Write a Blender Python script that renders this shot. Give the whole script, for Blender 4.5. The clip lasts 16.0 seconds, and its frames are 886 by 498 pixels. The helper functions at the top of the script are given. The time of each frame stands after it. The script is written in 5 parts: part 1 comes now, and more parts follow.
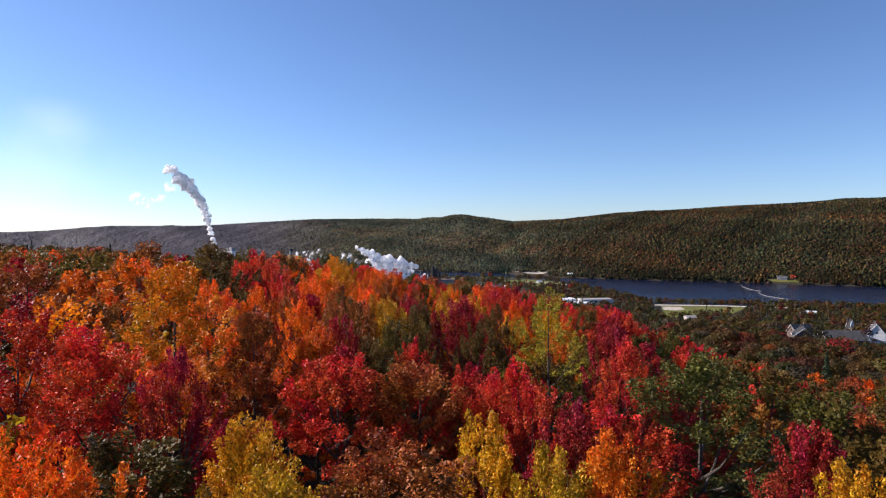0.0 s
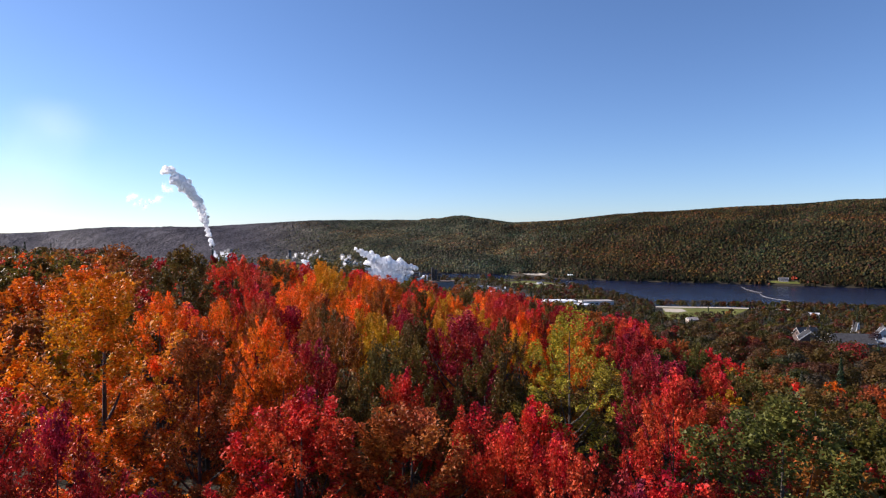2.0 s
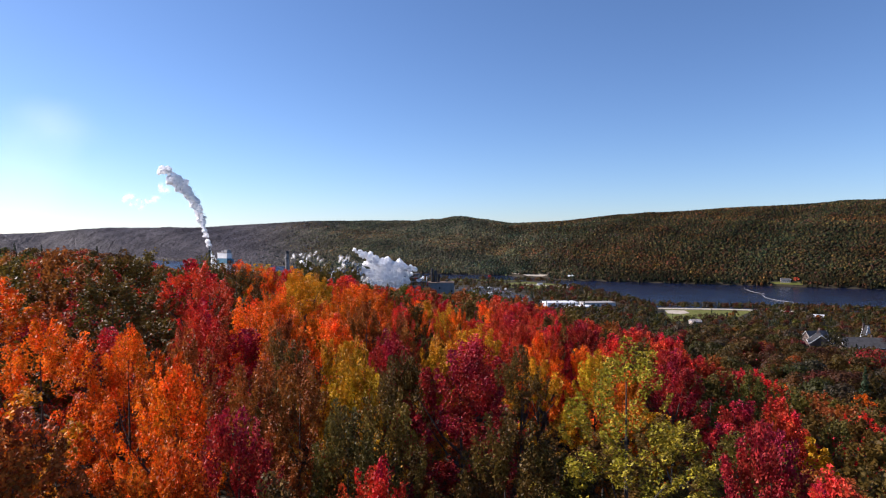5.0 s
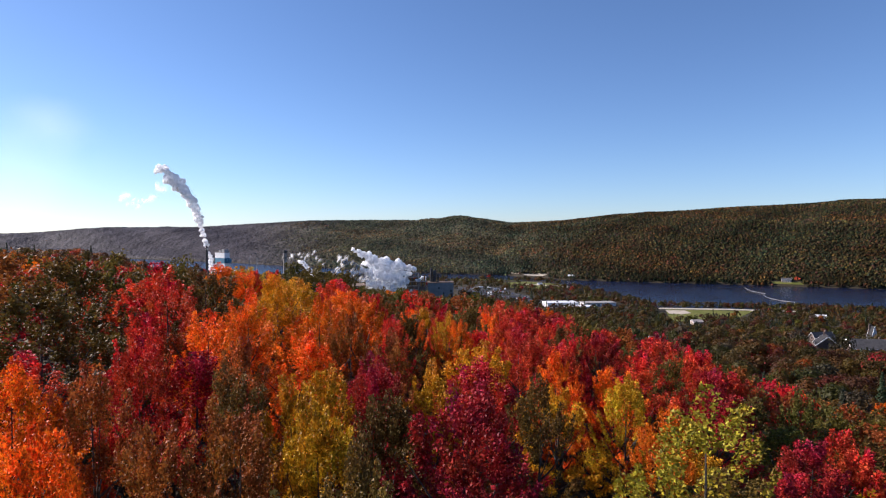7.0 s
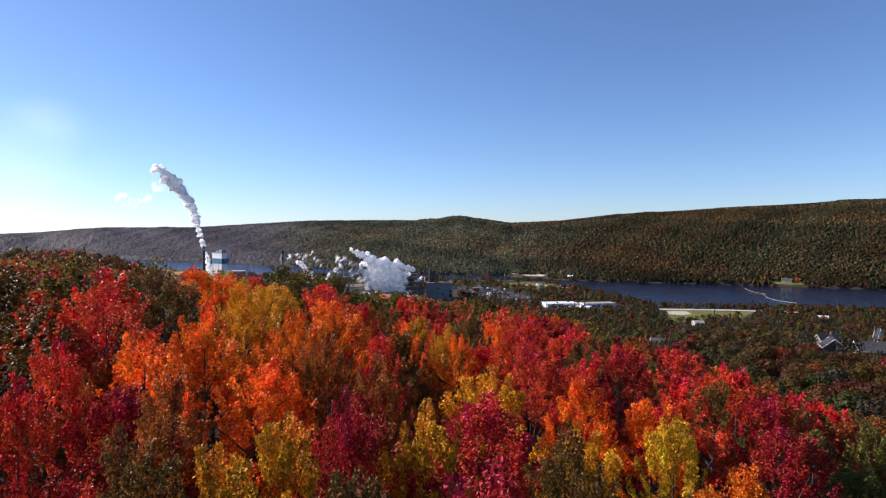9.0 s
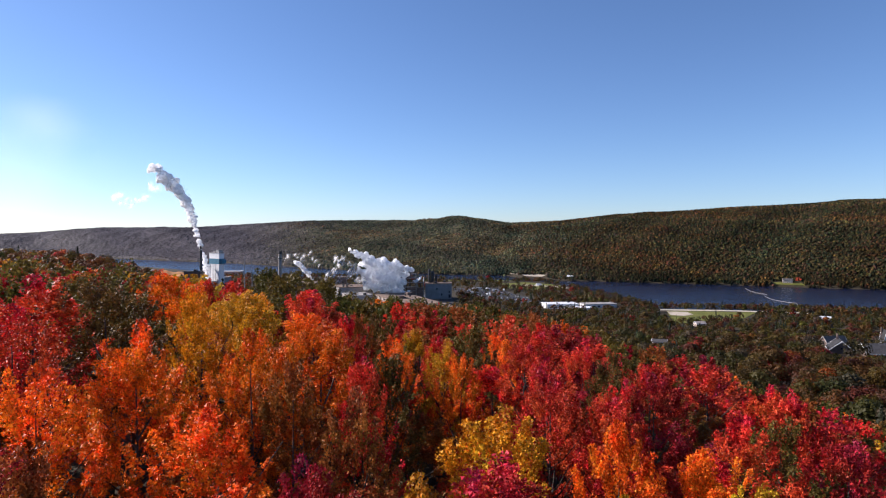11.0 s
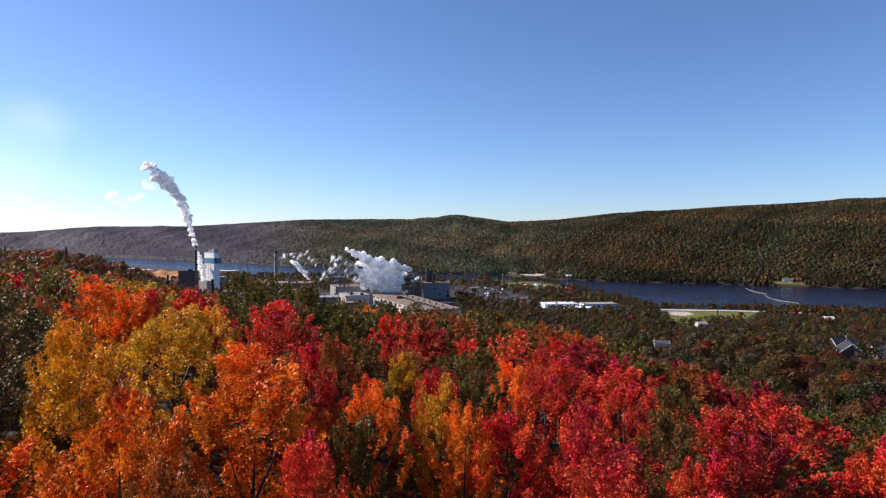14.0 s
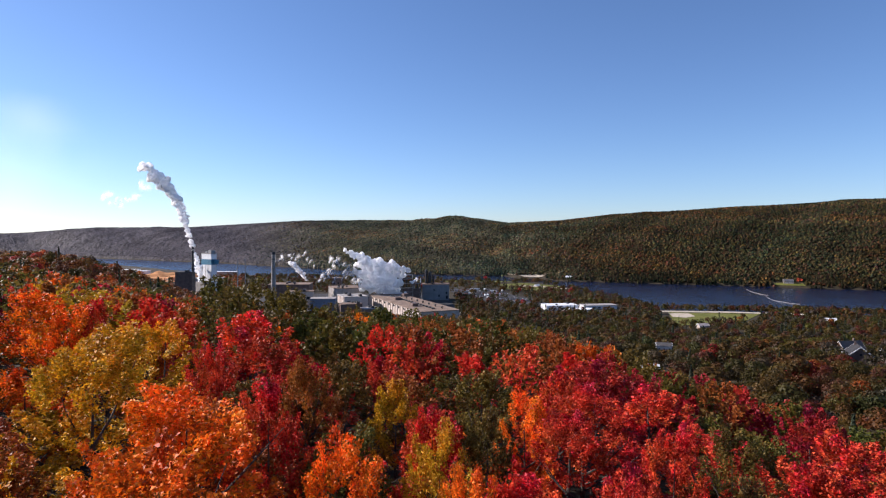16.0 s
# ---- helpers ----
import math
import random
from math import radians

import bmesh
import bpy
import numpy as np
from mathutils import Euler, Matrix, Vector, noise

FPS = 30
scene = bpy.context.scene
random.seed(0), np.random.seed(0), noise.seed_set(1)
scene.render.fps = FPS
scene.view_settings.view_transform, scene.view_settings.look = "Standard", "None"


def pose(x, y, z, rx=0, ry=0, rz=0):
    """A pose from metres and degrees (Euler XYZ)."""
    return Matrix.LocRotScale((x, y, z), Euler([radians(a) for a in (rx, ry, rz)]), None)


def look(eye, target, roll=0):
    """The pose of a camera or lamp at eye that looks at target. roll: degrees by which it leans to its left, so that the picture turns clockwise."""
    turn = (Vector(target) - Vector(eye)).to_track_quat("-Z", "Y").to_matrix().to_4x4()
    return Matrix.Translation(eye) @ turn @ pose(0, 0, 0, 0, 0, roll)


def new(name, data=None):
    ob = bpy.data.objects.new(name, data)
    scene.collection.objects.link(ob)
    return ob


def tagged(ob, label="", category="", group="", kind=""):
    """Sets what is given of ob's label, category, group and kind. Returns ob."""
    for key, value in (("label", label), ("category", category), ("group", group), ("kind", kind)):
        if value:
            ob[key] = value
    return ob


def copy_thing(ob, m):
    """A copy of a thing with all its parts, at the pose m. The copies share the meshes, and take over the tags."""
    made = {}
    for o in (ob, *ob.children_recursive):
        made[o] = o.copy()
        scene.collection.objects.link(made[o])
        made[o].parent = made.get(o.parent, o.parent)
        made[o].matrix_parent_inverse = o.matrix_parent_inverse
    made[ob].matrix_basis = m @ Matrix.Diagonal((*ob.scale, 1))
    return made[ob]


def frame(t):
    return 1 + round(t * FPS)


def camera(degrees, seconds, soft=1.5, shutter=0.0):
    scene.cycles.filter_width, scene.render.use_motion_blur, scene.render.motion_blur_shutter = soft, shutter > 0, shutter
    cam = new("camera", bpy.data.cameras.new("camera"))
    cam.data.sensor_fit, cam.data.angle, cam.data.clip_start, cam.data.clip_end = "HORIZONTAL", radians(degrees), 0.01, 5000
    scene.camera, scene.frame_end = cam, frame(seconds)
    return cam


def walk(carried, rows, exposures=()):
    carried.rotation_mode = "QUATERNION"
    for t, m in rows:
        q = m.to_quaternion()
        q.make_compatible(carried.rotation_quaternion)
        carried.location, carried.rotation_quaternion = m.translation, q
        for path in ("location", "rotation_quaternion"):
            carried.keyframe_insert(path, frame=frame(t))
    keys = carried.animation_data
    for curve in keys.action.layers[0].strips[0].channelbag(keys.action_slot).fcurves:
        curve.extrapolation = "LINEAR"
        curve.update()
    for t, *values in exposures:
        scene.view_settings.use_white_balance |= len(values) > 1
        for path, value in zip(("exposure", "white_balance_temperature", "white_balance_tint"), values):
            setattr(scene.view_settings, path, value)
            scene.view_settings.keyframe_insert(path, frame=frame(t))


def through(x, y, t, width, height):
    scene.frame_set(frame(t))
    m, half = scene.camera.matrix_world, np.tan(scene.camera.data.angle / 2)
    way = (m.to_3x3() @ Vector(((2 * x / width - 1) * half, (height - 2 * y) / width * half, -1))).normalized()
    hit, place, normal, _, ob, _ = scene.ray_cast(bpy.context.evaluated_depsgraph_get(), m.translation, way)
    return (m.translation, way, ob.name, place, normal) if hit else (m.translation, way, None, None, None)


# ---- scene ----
# camera: a slow level flight, 4 m/s, over the treetops
cam = camera(72.0, 16.0, soft=1.2)
PATH = [
    (0, pose(0.00, 0.00, 132.00, 88.43, 0, -0.00)),
    (0.5, pose(0.01, 1.97, 132.04, 88.46, 0, -0.04)),
    (1, pose(0.03, 3.94, 132.07, 88.51, 0, -0.02)),
    (1.5, pose(0.04, 5.91, 132.10, 88.55, 0, -0.04)),
    (2, pose(0.05, 7.88, 132.13, 88.54, 0, -0.04)),
    (2.5, pose(0.07, 9.85, 132.16, 88.56, 0, -0.04)),
    (3, pose(0.08, 11.83, 132.18, 88.56, 0, -0.02)),
    (3.5, pose(0.10, 13.80, 132.21, 88.57, 0, -0.03)),
    (4, pose(0.11, 15.78, 132.23, 88.60, 0, -0.05)),
    (6.5, pose(0.19, 25.69, 132.32, 88.58, 0, -0.09)),
    (7, pose(0.21, 27.67, 132.33, 88.55, 0, -0.13)),
    (7.5, pose(0.23, 29.66, 132.34, 88.57, 0, -0.16)),
    (8, pose(0.25, 31.65, 132.35, 88.58, 0, -0.18)),
    (8.5, pose(0.26, 33.63, 132.36, 88.57, 0, -0.19)),
    (9, pose(0.28, 35.63, 132.36, 88.57, 0, -0.22)),
    (11.5, pose(0.38, 45.63, 132.36, 88.57, 0, -0.33)),
    (12, pose(0.41, 47.64, 132.35, 88.53, 0, -0.36)),
    (12.5, pose(0.43, 49.66, 132.34, 88.49, 0, -0.38)),
    (13, pose(0.45, 51.68, 132.33, 88.46, 0, -0.39)),
    (13.5, pose(0.47, 53.71, 132.32, 88.47, 0, -0.43)),
    (14, pose(0.50, 55.75, 132.31, 88.49, 0, -0.48)),
    (14.5, pose(0.52, 57.80, 132.29, 88.55, 0, -0.51)),
    (15, pose(0.54, 59.86, 132.28, 88.57, 0, -0.52)),
    (15.5, pose(0.57, 61.93, 132.26, 88.58, 0, -0.55)),
    (16, pose(0.59, 64.00, 132.24, 88.58, 0, -0.56)),
]
walk(cam, PATH)

# ---- world, sun ----
SUN_FROM = Vector((-0.83, 0.29, 0.46)).normalized()
world = bpy.data.worlds.new("world")
scene.world = world
world.use_nodes = True
wn = world.node_tree.nodes
sky = wn.new("ShaderNodeTexSky")
sky.sky_type = "NISHITA"
sky.sun_disc = False
sky.sun_elevation = math.asin(SUN_FROM.z)
sky.sun_rotation = math.atan2(SUN_FROM.x, SUN_FROM.y)
sky.altitude, sky.air_density, sky.dust_density, sky.ozone_density = 200, 0.85, 0.22, 4.8
wn["Background"].inputs["Strength"].default_value = 0.082
world.node_tree.links.new(sky.outputs["Color"], wn["Background"].inputs["Color"])
sun = new("sun", bpy.data.lights.new("sun", "SUN"))
sun.data.energy, sun.data.angle, sun.data.color = 5.0, radians(0.6), (1.0, 0.90, 0.78)
sun.matrix_world = look((0, 0, 400), Vector((0, 0, 400)) - SUN_FROM)
scene.view_settings.exposure = 0.80
scene.view_settings.use_white_balance = True
scene.view_settings.white_balance_temperature, scene.view_settings.white_balance_tint = 6050, 18

# ---- materials ----
def material(name, rough=0.8, metal=0.0):
    m = bpy.data.materials.new(name)
    m.use_nodes = True
    b = m.node_tree.nodes["Principled BSDF"]
    b.inputs["Roughness"].default_value, b.inputs["Metallic"].default_value = rough, metal
    b.inputs["Specular IOR Level"].default_value = 0.25
    return m, m.node_tree.nodes, m.node_tree.links, b


def noise_node(n, l, scale, detail=4.0, coord="Object"):
    tc, t = n.new("ShaderNodeTexCoord"), n.new("ShaderNodeTexNoise")
    t.inputs["Scale"].default_value, t.inputs["Detail"].default_value = scale, detail
    l.new(tc.outputs[coord], t.inputs["Vector"])
    return t


def mottled(name, dark, light, scale, rough=0.8, metal=0.0, bump=0.3, fine=8.0):
    """A surface with stains at one scale and grain at a finer one."""
    m, n, l, b = material(name, rough, metal)
    a, f = noise_node(n, l, scale), noise_node(n, l, scale * fine, 6.0)
    add = n.new("ShaderNodeMath")
    add.operation = "MULTIPLY_ADD"
    add.inputs[1].default_value = 0.45
    l.new(f.outputs["Fac"], add.inputs[0])
    l.new(a.outputs["Fac"], add.inputs[2])
    r = n.new("ShaderNodeValToRGB")
    r.color_ramp.elements[0].position, r.color_ramp.elements[1].position = 0.5, 0.95
    r.color_ramp.elements[0].color, r.color_ramp.elements[1].color = (*dark, 1), (*light, 1)
    l.new(add.outputs[0], r.inputs["Fac"])
    info = n.new("ShaderNodeObjectInfo")
    hsv = n.new("ShaderNodeHueSaturation")
    vary = n.new("ShaderNodeMapRange")
    vary.inputs["To Min"].default_value, vary.inputs["To Max"].default_value = 0.9, 1.1
    l.new(info.outputs["Random"], vary.inputs["Value"])
    l.new(vary.outputs[0], hsv.inputs["Value"])
    l.new(r.outputs["Color"], hsv.inputs["Color"])
    l.new(hsv.outputs["Color"], b.inputs["Base Color"])
    if bump:
        bp = n.new("ShaderNodeBump")
        bp.inputs["Strength"].default_value = bump
        bp.inputs["Distance"].default_value = 0.3 / scale
        l.new(f.outputs["Fac"], bp.inputs["Height"])
        l.new(bp.outputs["Normal"], b.inputs["Normal"])
    return m


def leaf_material(name, source, patch, low=0.5, high=1.35, gloss=0.5, through=0.35, tufts=0.0, boughs=0.0):
    """Leaves: the tree's own colour, varied leaf by leaf and bough by bough, and partly let through by the light."""
    m, n, l, b = material(name, 0.55)
    b.inputs["Specular IOR Level"].default_value = gloss
    if source == "object":
        col = n.new("ShaderNodeObjectInfo").outputs["Color"]
    else:
        at = n.new("ShaderNodeAttribute")
        at.attribute_name = "tint"
        col = at.outputs["Color"]
    geo = n.new("ShaderNodeNewGeometry")
    big = noise_node(n, l, patch, 2.0)
    hue, val = n.new("ShaderNodeMapRange"), n.new("ShaderNodeMapRange")
    hue.inputs["From Min"].default_value, hue.inputs["From Max"].default_value = 0.3, 0.7
    hue.inputs["To Min"].default_value, hue.inputs["To Max"].default_value = 0.486, 0.522
    val.inputs["To Min"].default_value, val.inputs["To Max"].default_value = low, high
    l.new(big.outputs["Fac"], hue.inputs["Value"])
    l.new(geo.outputs["Random Per Island"], val.inputs["Value"])
    hsv = n.new("ShaderNodeHueSaturation")
    hsv.inputs["Saturation"].default_value = 1.0
    l.new(hue.outputs[0], hsv.inputs["Hue"])
    l.new(val.outputs[0], hsv.inputs["Value"])
    l.new(col, hsv.inputs["Color"])
    l.new(hsv.outputs["Color"], b.inputs["Base Color"])
    if boughs:
        bough, shade, each = noise_node(n, l, boughs, 2.0), n.new("ShaderNodeMapRange"), n.new("ShaderNodeMath")
        shade.inputs["From Min"].default_value, shade.inputs["From Max"].default_value = 0.32, 0.68
        shade.inputs["To Min"].default_value, shade.inputs["To Max"].default_value = 0.72, 1.42
        each.operation = "MULTIPLY"
        l.new(bough.outputs["Fac"], shade.inputs["Value"])
        l.new(shade.outputs[0], each.inputs[0])
        l.new(val.outputs[0], each.inputs[1])
        l.new(each.outputs[0], hsv.inputs["Value"])
    if tufts:
        speck, wide, both = noise_node(n, l, tufts * 0.4, 4.0), n.new("ShaderNodeMapRange"), n.new("ShaderNodeMath")
        wide.inputs["From Min"].default_value, wide.inputs["From Max"].default_value = 0.36, 0.64
        wide.inputs["To Min"].default_value, wide.inputs["To Max"].default_value = 0.5, 1.5
        both.operation = "MULTIPLY"
        l.new(speck.outputs["Fac"], wide.inputs["Value"])
        l.new(wide.outputs[0], both.inputs[0])
        l.new(val.outputs[0], both.inputs[1])
        l.new(both.outputs[0], hsv.inputs["Value"])
        rough, bp = noise_node(n, l, tufts, 3.0), n.new("ShaderNodeBump")
        bp.inputs["Strength"].default_value, bp.inputs["Distance"].default_value = 1.0, 0.9 / tufts
        l.new(rough.outputs["Fac"], bp.inputs["Height"])
        l.new(bp.outputs["Normal"], b.inputs["Normal"])
    tr, mix = n.new("ShaderNodeBsdfTranslucent"), n.new("ShaderNodeMixShader")
    mix.inputs["Fac"].default_value = through
    l.new(hsv.outputs["Color"], tr.inputs["Color"])
    l.new(b.outputs[0], mix.inputs[1])
    l.new(tr.outputs[0], mix.inputs[2])
    l.new(mix.outputs[0], n["Material Output"].inputs["Surface"])
    return m


LEAF = leaf_material("leaf", "object", 0.45, 0.5, 1.45, 0.15, 0.22, 0.0, 1.1)
LEAF_FAR = leaf_material("leaf_far", "tint", 0.08, 0.7, 1.25, 0.15, 0.36)
WOODS = leaf_material("distant_crowns", "tint", 0.02, 0.85, 1.12, 0.02, 0.05, 0.3)
BARK = mottled("bark", (0.035, 0.028, 0.022), (0.105, 0.088, 0.072), 3.0, 0.9, bump=0.6)
EARTH = mottled("forest_floor", (0.022, 0.018, 0.010), (0.060, 0.046, 0.024), 0.12, 0.95)
GRASS = mottled("grass", (0.095, 0.105, 0.016), (0.165, 0.160, 0.032), 0.05, 0.9, fine=20)
SAND = mottled("sand", (0.38, 0.32, 0.24), (0.55, 0.48, 0.38), 0.1, 0.95)
ASPHALT = mottled("asphalt", (0.028, 0.028, 0.030), (0.065, 0.064, 0.062), 0.08, 0.95)
CONCRETE = mottled("concrete", (0.24, 0.22, 0.20), (0.37, 0.345, 0.32), 0.15, 0.85)
WHITE = mottled("white_siding", (0.62, 0.62, 0.62), (0.80, 0.80, 0.79), 0.3, 0.6)
CREAM = mottled("cream_cladding", (0.40, 0.33, 0.28), (0.60, 0.51, 0.44), 0.12, 0.65)
GREY_CLAD = mottled("grey_cladding", (0.20, 0.195, 0.19), (0.29, 0.285, 0.28), 0.12, 0.55)
SHED_BLUE = mottled("faded_blue_cladding", (0.13, 0.16, 0.21), (0.21, 0.25, 0.31), 0.2, 0.6)
BLUE_CLAD = mottled("blue_cladding", (0.03, 0.13, 0.20), (0.05, 0.19, 0.28), 0.2, 0.5)
DARK_STEEL = mottled("dark_steel", (0.03, 0.03, 0.035), (0.09, 0.085, 0.08), 0.3, 0.6, 0.3)
BROWN_CLAD = mottled("brown_cladding", (0.09, 0.065, 0.055), (0.17, 0.12, 0.10), 0.2, 0.7)
ROOF_GREY = mottled("gravel_roof", (0.15, 0.105, 0.078), (0.26, 0.19, 0.14), 0.06, 0.9)
SHINGLE = mottled("dark_shingle", (0.020, 0.020, 0.022), (0.050, 0.048, 0.048), 0.6, 0.85)
SHINGLE_GREY = mottled("grey_shingle", (0.060, 0.056, 0.055), (0.115, 0.108, 0.105), 0.6, 0.85)
CHIPS = mottled("wood_chips", (0.40, 0.17, 0.06), (0.60, 0.29, 0.11), 0.05, 0.95)
LOGS = mottled("log_bark", (0.14, 0.09, 0.06), (0.36, 0.24, 0.15), 0.2, 0.9)
TYRE = mottled("tyre", (0.015, 0.015, 0.015), (0.04, 0.04, 0.04), 2.0, 0.9)

GLASS, gn, gl, gb = material("window_glass", 0.05)
gb.inputs["Base Color"].default_value = (0.02, 0.025, 0.03, 1)
gb.inputs["Specular IOR Level"].default_value = 0.8

WATER, qn, ql, qb = material("lake_water", 0.10)
qb.inputs["Base Color"].default_value = (0.004, 0.007, 0.026, 1)
qb.inputs["IOR"].default_value = 1.33
qb.inputs["Specular IOR Level"].default_value = 0.45
ripple, swell = noise_node(qn, ql, 0.35, 3.0), noise_node(qn, ql, 0.012, 3.0)
qbump = qn.new("ShaderNodeBump")
qbump.inputs["Strength"].default_value, qbump.inputs["Distance"].default_value = 1.0, 0.35
ql.new(ripple.outputs["Fac"], qbump.inputs["Height"])
ql.new(qbump.outputs["Normal"], qb.inputs["Normal"])
qr = qn.new("ShaderNodeMapRange")
qr.inputs["To Min"].default_value, qr.inputs["To Max"].default_value = 0.08, 0.30
ql.new(swell.outputs["Fac"], qr.inputs["Value"])
ql.new(qr.outputs[0], qb.inputs["Roughness"])

STEAM, sn, sl, sb = material("steam", 1.0)
sb.inputs["Base Color"].default_value = (0.99, 0.985, 0.98, 1)
sb.inputs["Specular IOR Level"].default_value = 0.0
sb.inputs["Subsurface Weight"].default_value = 1.0
sb.inputs["Subsurface Radius"].default_value = (1.0, 1.0, 1.0)
sb.inputs["Subsurface Scale"].default_value = 30.0
so_tr, so_mix = sn.new("ShaderNodeBsdfTranslucent"), sn.new("ShaderNodeMixShader")
so_tr.inputs["Color"].default_value = (0.99, 0.985, 0.98, 1)
so_mix.inputs["Fac"].default_value = 0.3
sl.new(sb.outputs[0], so_mix.inputs[1])
sl.new(so_tr.outputs[0], so_mix.inputs[2])
sl.new(so_mix.outputs[0], sn["Material Output"].inputs["Surface"])


def wisp_material(name, thick, scale, spread):
    """Steam thinned out to ragged, half-clear shreds."""
    m, n, l, b = material(name, 1.0)
    b.inputs["Base Color"].default_value = (0.97, 0.97, 0.97, 1)
    b.inputs["Specular IOR Level"].default_value = 0.0
    tr, mix = n.new("ShaderNodeBsdfTranslucent"), n.new("ShaderNodeMixShader")
    tr.inputs["Color"].default_value = (0.97, 0.97, 0.97, 1)
    mix.inputs["Fac"].default_value = 0.7
    at, size = n.new("ShaderNodeAttribute"), n.new("ShaderNodeVectorMath")
    at.attribute_name = "tint"
    size.operation = "LENGTH"
    blur, total = noise_node(n, l, scale, 5.0), n.new("ShaderNodeMath")
    total.operation = "MULTIPLY_ADD"
    total.inputs[1].default_value = spread
    thin, clear, amount = n.new("ShaderNodeMixShader"), n.new("ShaderNodeBsdfTransparent"), n.new("ShaderNodeMapRange")
    amount.interpolation_type = "SMOOTHSTEP"
    amount.inputs["From Min"].default_value, amount.inputs["From Max"].default_value = 1.0 + spread * 0.35, spread * 0.35
    amount.inputs["To Min"].default_value, amount.inputs["To Max"].default_value = 0.0, thick
    l.new(at.outputs["Vector"], size.inputs[0])
    l.new(blur.outputs["Fac"], total.inputs[0])
    l.new(size.outputs["Value"], total.inputs[2])
    l.new(total.outputs[0], amount.inputs["Value"])
    l.new(b.outputs[0], mix.inputs[1])
    l.new(tr.outputs[0], mix.inputs[2])
    l.new(amount.outputs[0], thin.inputs["Fac"])
    l.new(clear.outputs[0], thin.inputs[1])
    l.new(mix.outputs[0], thin.inputs[2])
    l.new(thin.outputs[0], n["Material Output"].inputs["Surface"])
    return m


WISP = wisp_material("steam_wisp", 0.4, 0.14, 1.0)
VEIL = wisp_material("steam_veil", 0.08, 0.006, 0.9)


# ---- the lie of the land; the lake is at height 0 ----
def smooth(a, b, t):
    t = np.clip((t - a) / (b - a), 0, 1)
    return t * t * (3 - 2 * t)


def near_shore(x):
    return np.interp(x, [-2600, -1791, -1300, -675, -300, 26, 270, 300, 335, 360, 641, 900, 1500],
                     [3500, 3050, 2600, 2015, 1850, 1780, 1690, 1580, 1300, 1120, 1062, 968, 770])


def far_shore(x):
    return np.interp(x, [-2600, -1791, -948, -307, -140, 48, 210, 250, 300, 356, 775, 1038, 1800],
                     [3800, 3350, 2800, 2250, 2100, 2015, 1960, 1850, 1840, 1760, 1595, 1474, 1150])


def rolling(x, y, s):
    return (np.sin(x / s + 1.3) * np.cos(y / s * 0.8 + 0.4) + 0.6 * np.sin(x / s * 2.3 + y / s * 1.7)
            + 0.35 * np.cos(x / s * 4.1 - y / s * 3.7))


def land(x, y):
    """Height of the ground at x, y (arrays)."""
    x, y = np.asarray(x, float), np.asarray(y, float)
    along = y + np.where(x > 0, 0.25 * x, 0.6 * x)
    z = 8 + 104 * (1 - smooth(90, 850, along))
    z = z - 0.06 * np.clip(y - 110, 0, 250) * (1 - smooth(40, 150, np.abs(x))) * (1 - smooth(450, 700, y))
    z = z - 26 * smooth(4, 105, x) * (1 - smooth(200, 450, y))
    z = z + 4 * smooth(10, 50, -x) * (1 - smooth(120, 250, y))
    bear = -x / np.maximum(y - 64, 60)
    z = z + (31 * smooth(0.32, 0.62, bear) - 10 * smooth(0.60, 0.76, bear)) * smooth(350, 620, y) * (1 - smooth(750, 1050, y))
    z = z - 2 * smooth(-14, 2, x) * (1 - smooth(120, 200, y))
    z = z + 1.5 * rolling(x, y, 60) * smooth(120, 250, y) * smooth(12, 40, z)
    s = y - near_shore(x)
    z = np.where(s > -70, z * (1 - smooth(-70, 0, s)) - 3 * smooth(-10, 30, s), z)
    # the hills beyond the lake
    f = y - far_shore(x)
    view = 784 + 1079 * x / np.maximum(y - 64, 200)
    rim = np.interp(view, [-400, 0, 60, 180, 340, 480, 550, 740, 830, 910, 1000, 1100, 1200, 1330, 1400, 1500, 1568, 2000],
                    [410, 413, 411, 402, 402, 394, 390, 390, 384, 394, 390, 379, 374, 366, 364, 357, 354, 345])
    top = np.interp(view, [0, 400, 740, 830, 960, 1256, 1568], [4300, 3900, 3500, 3200, 2950, 2750, 2500])
    crest = 132 + (414 - rim) / 1079 * top - 11
    shore = 0.5 * (far_shore(x) + y - f)
    rise = np.maximum(f - 48 * np.exp(-(((x - 268) / 75) ** 4)) * (1 - smooth(70, 400, f)), np.minimum(f, 2))
    up = np.clip(rise / np.maximum(top - shore, 300), 0, 1.4)
    hill = 3 + (crest - 3) * (np.sin(np.clip(up, 0, 1) * math.pi / 2) ** 1.15) * (1 - 0.25 * smooth(1.0, 1.4, up))
    hill = hill + 11 * rolling(x, y, 190) * smooth(0.05, 0.3, up) * (1 - smooth(0.75, 0.95, up))
    hill = -3 + (hill + 3) * smooth(-5, 3, f)
    return np.where(f > -5, hill, z)


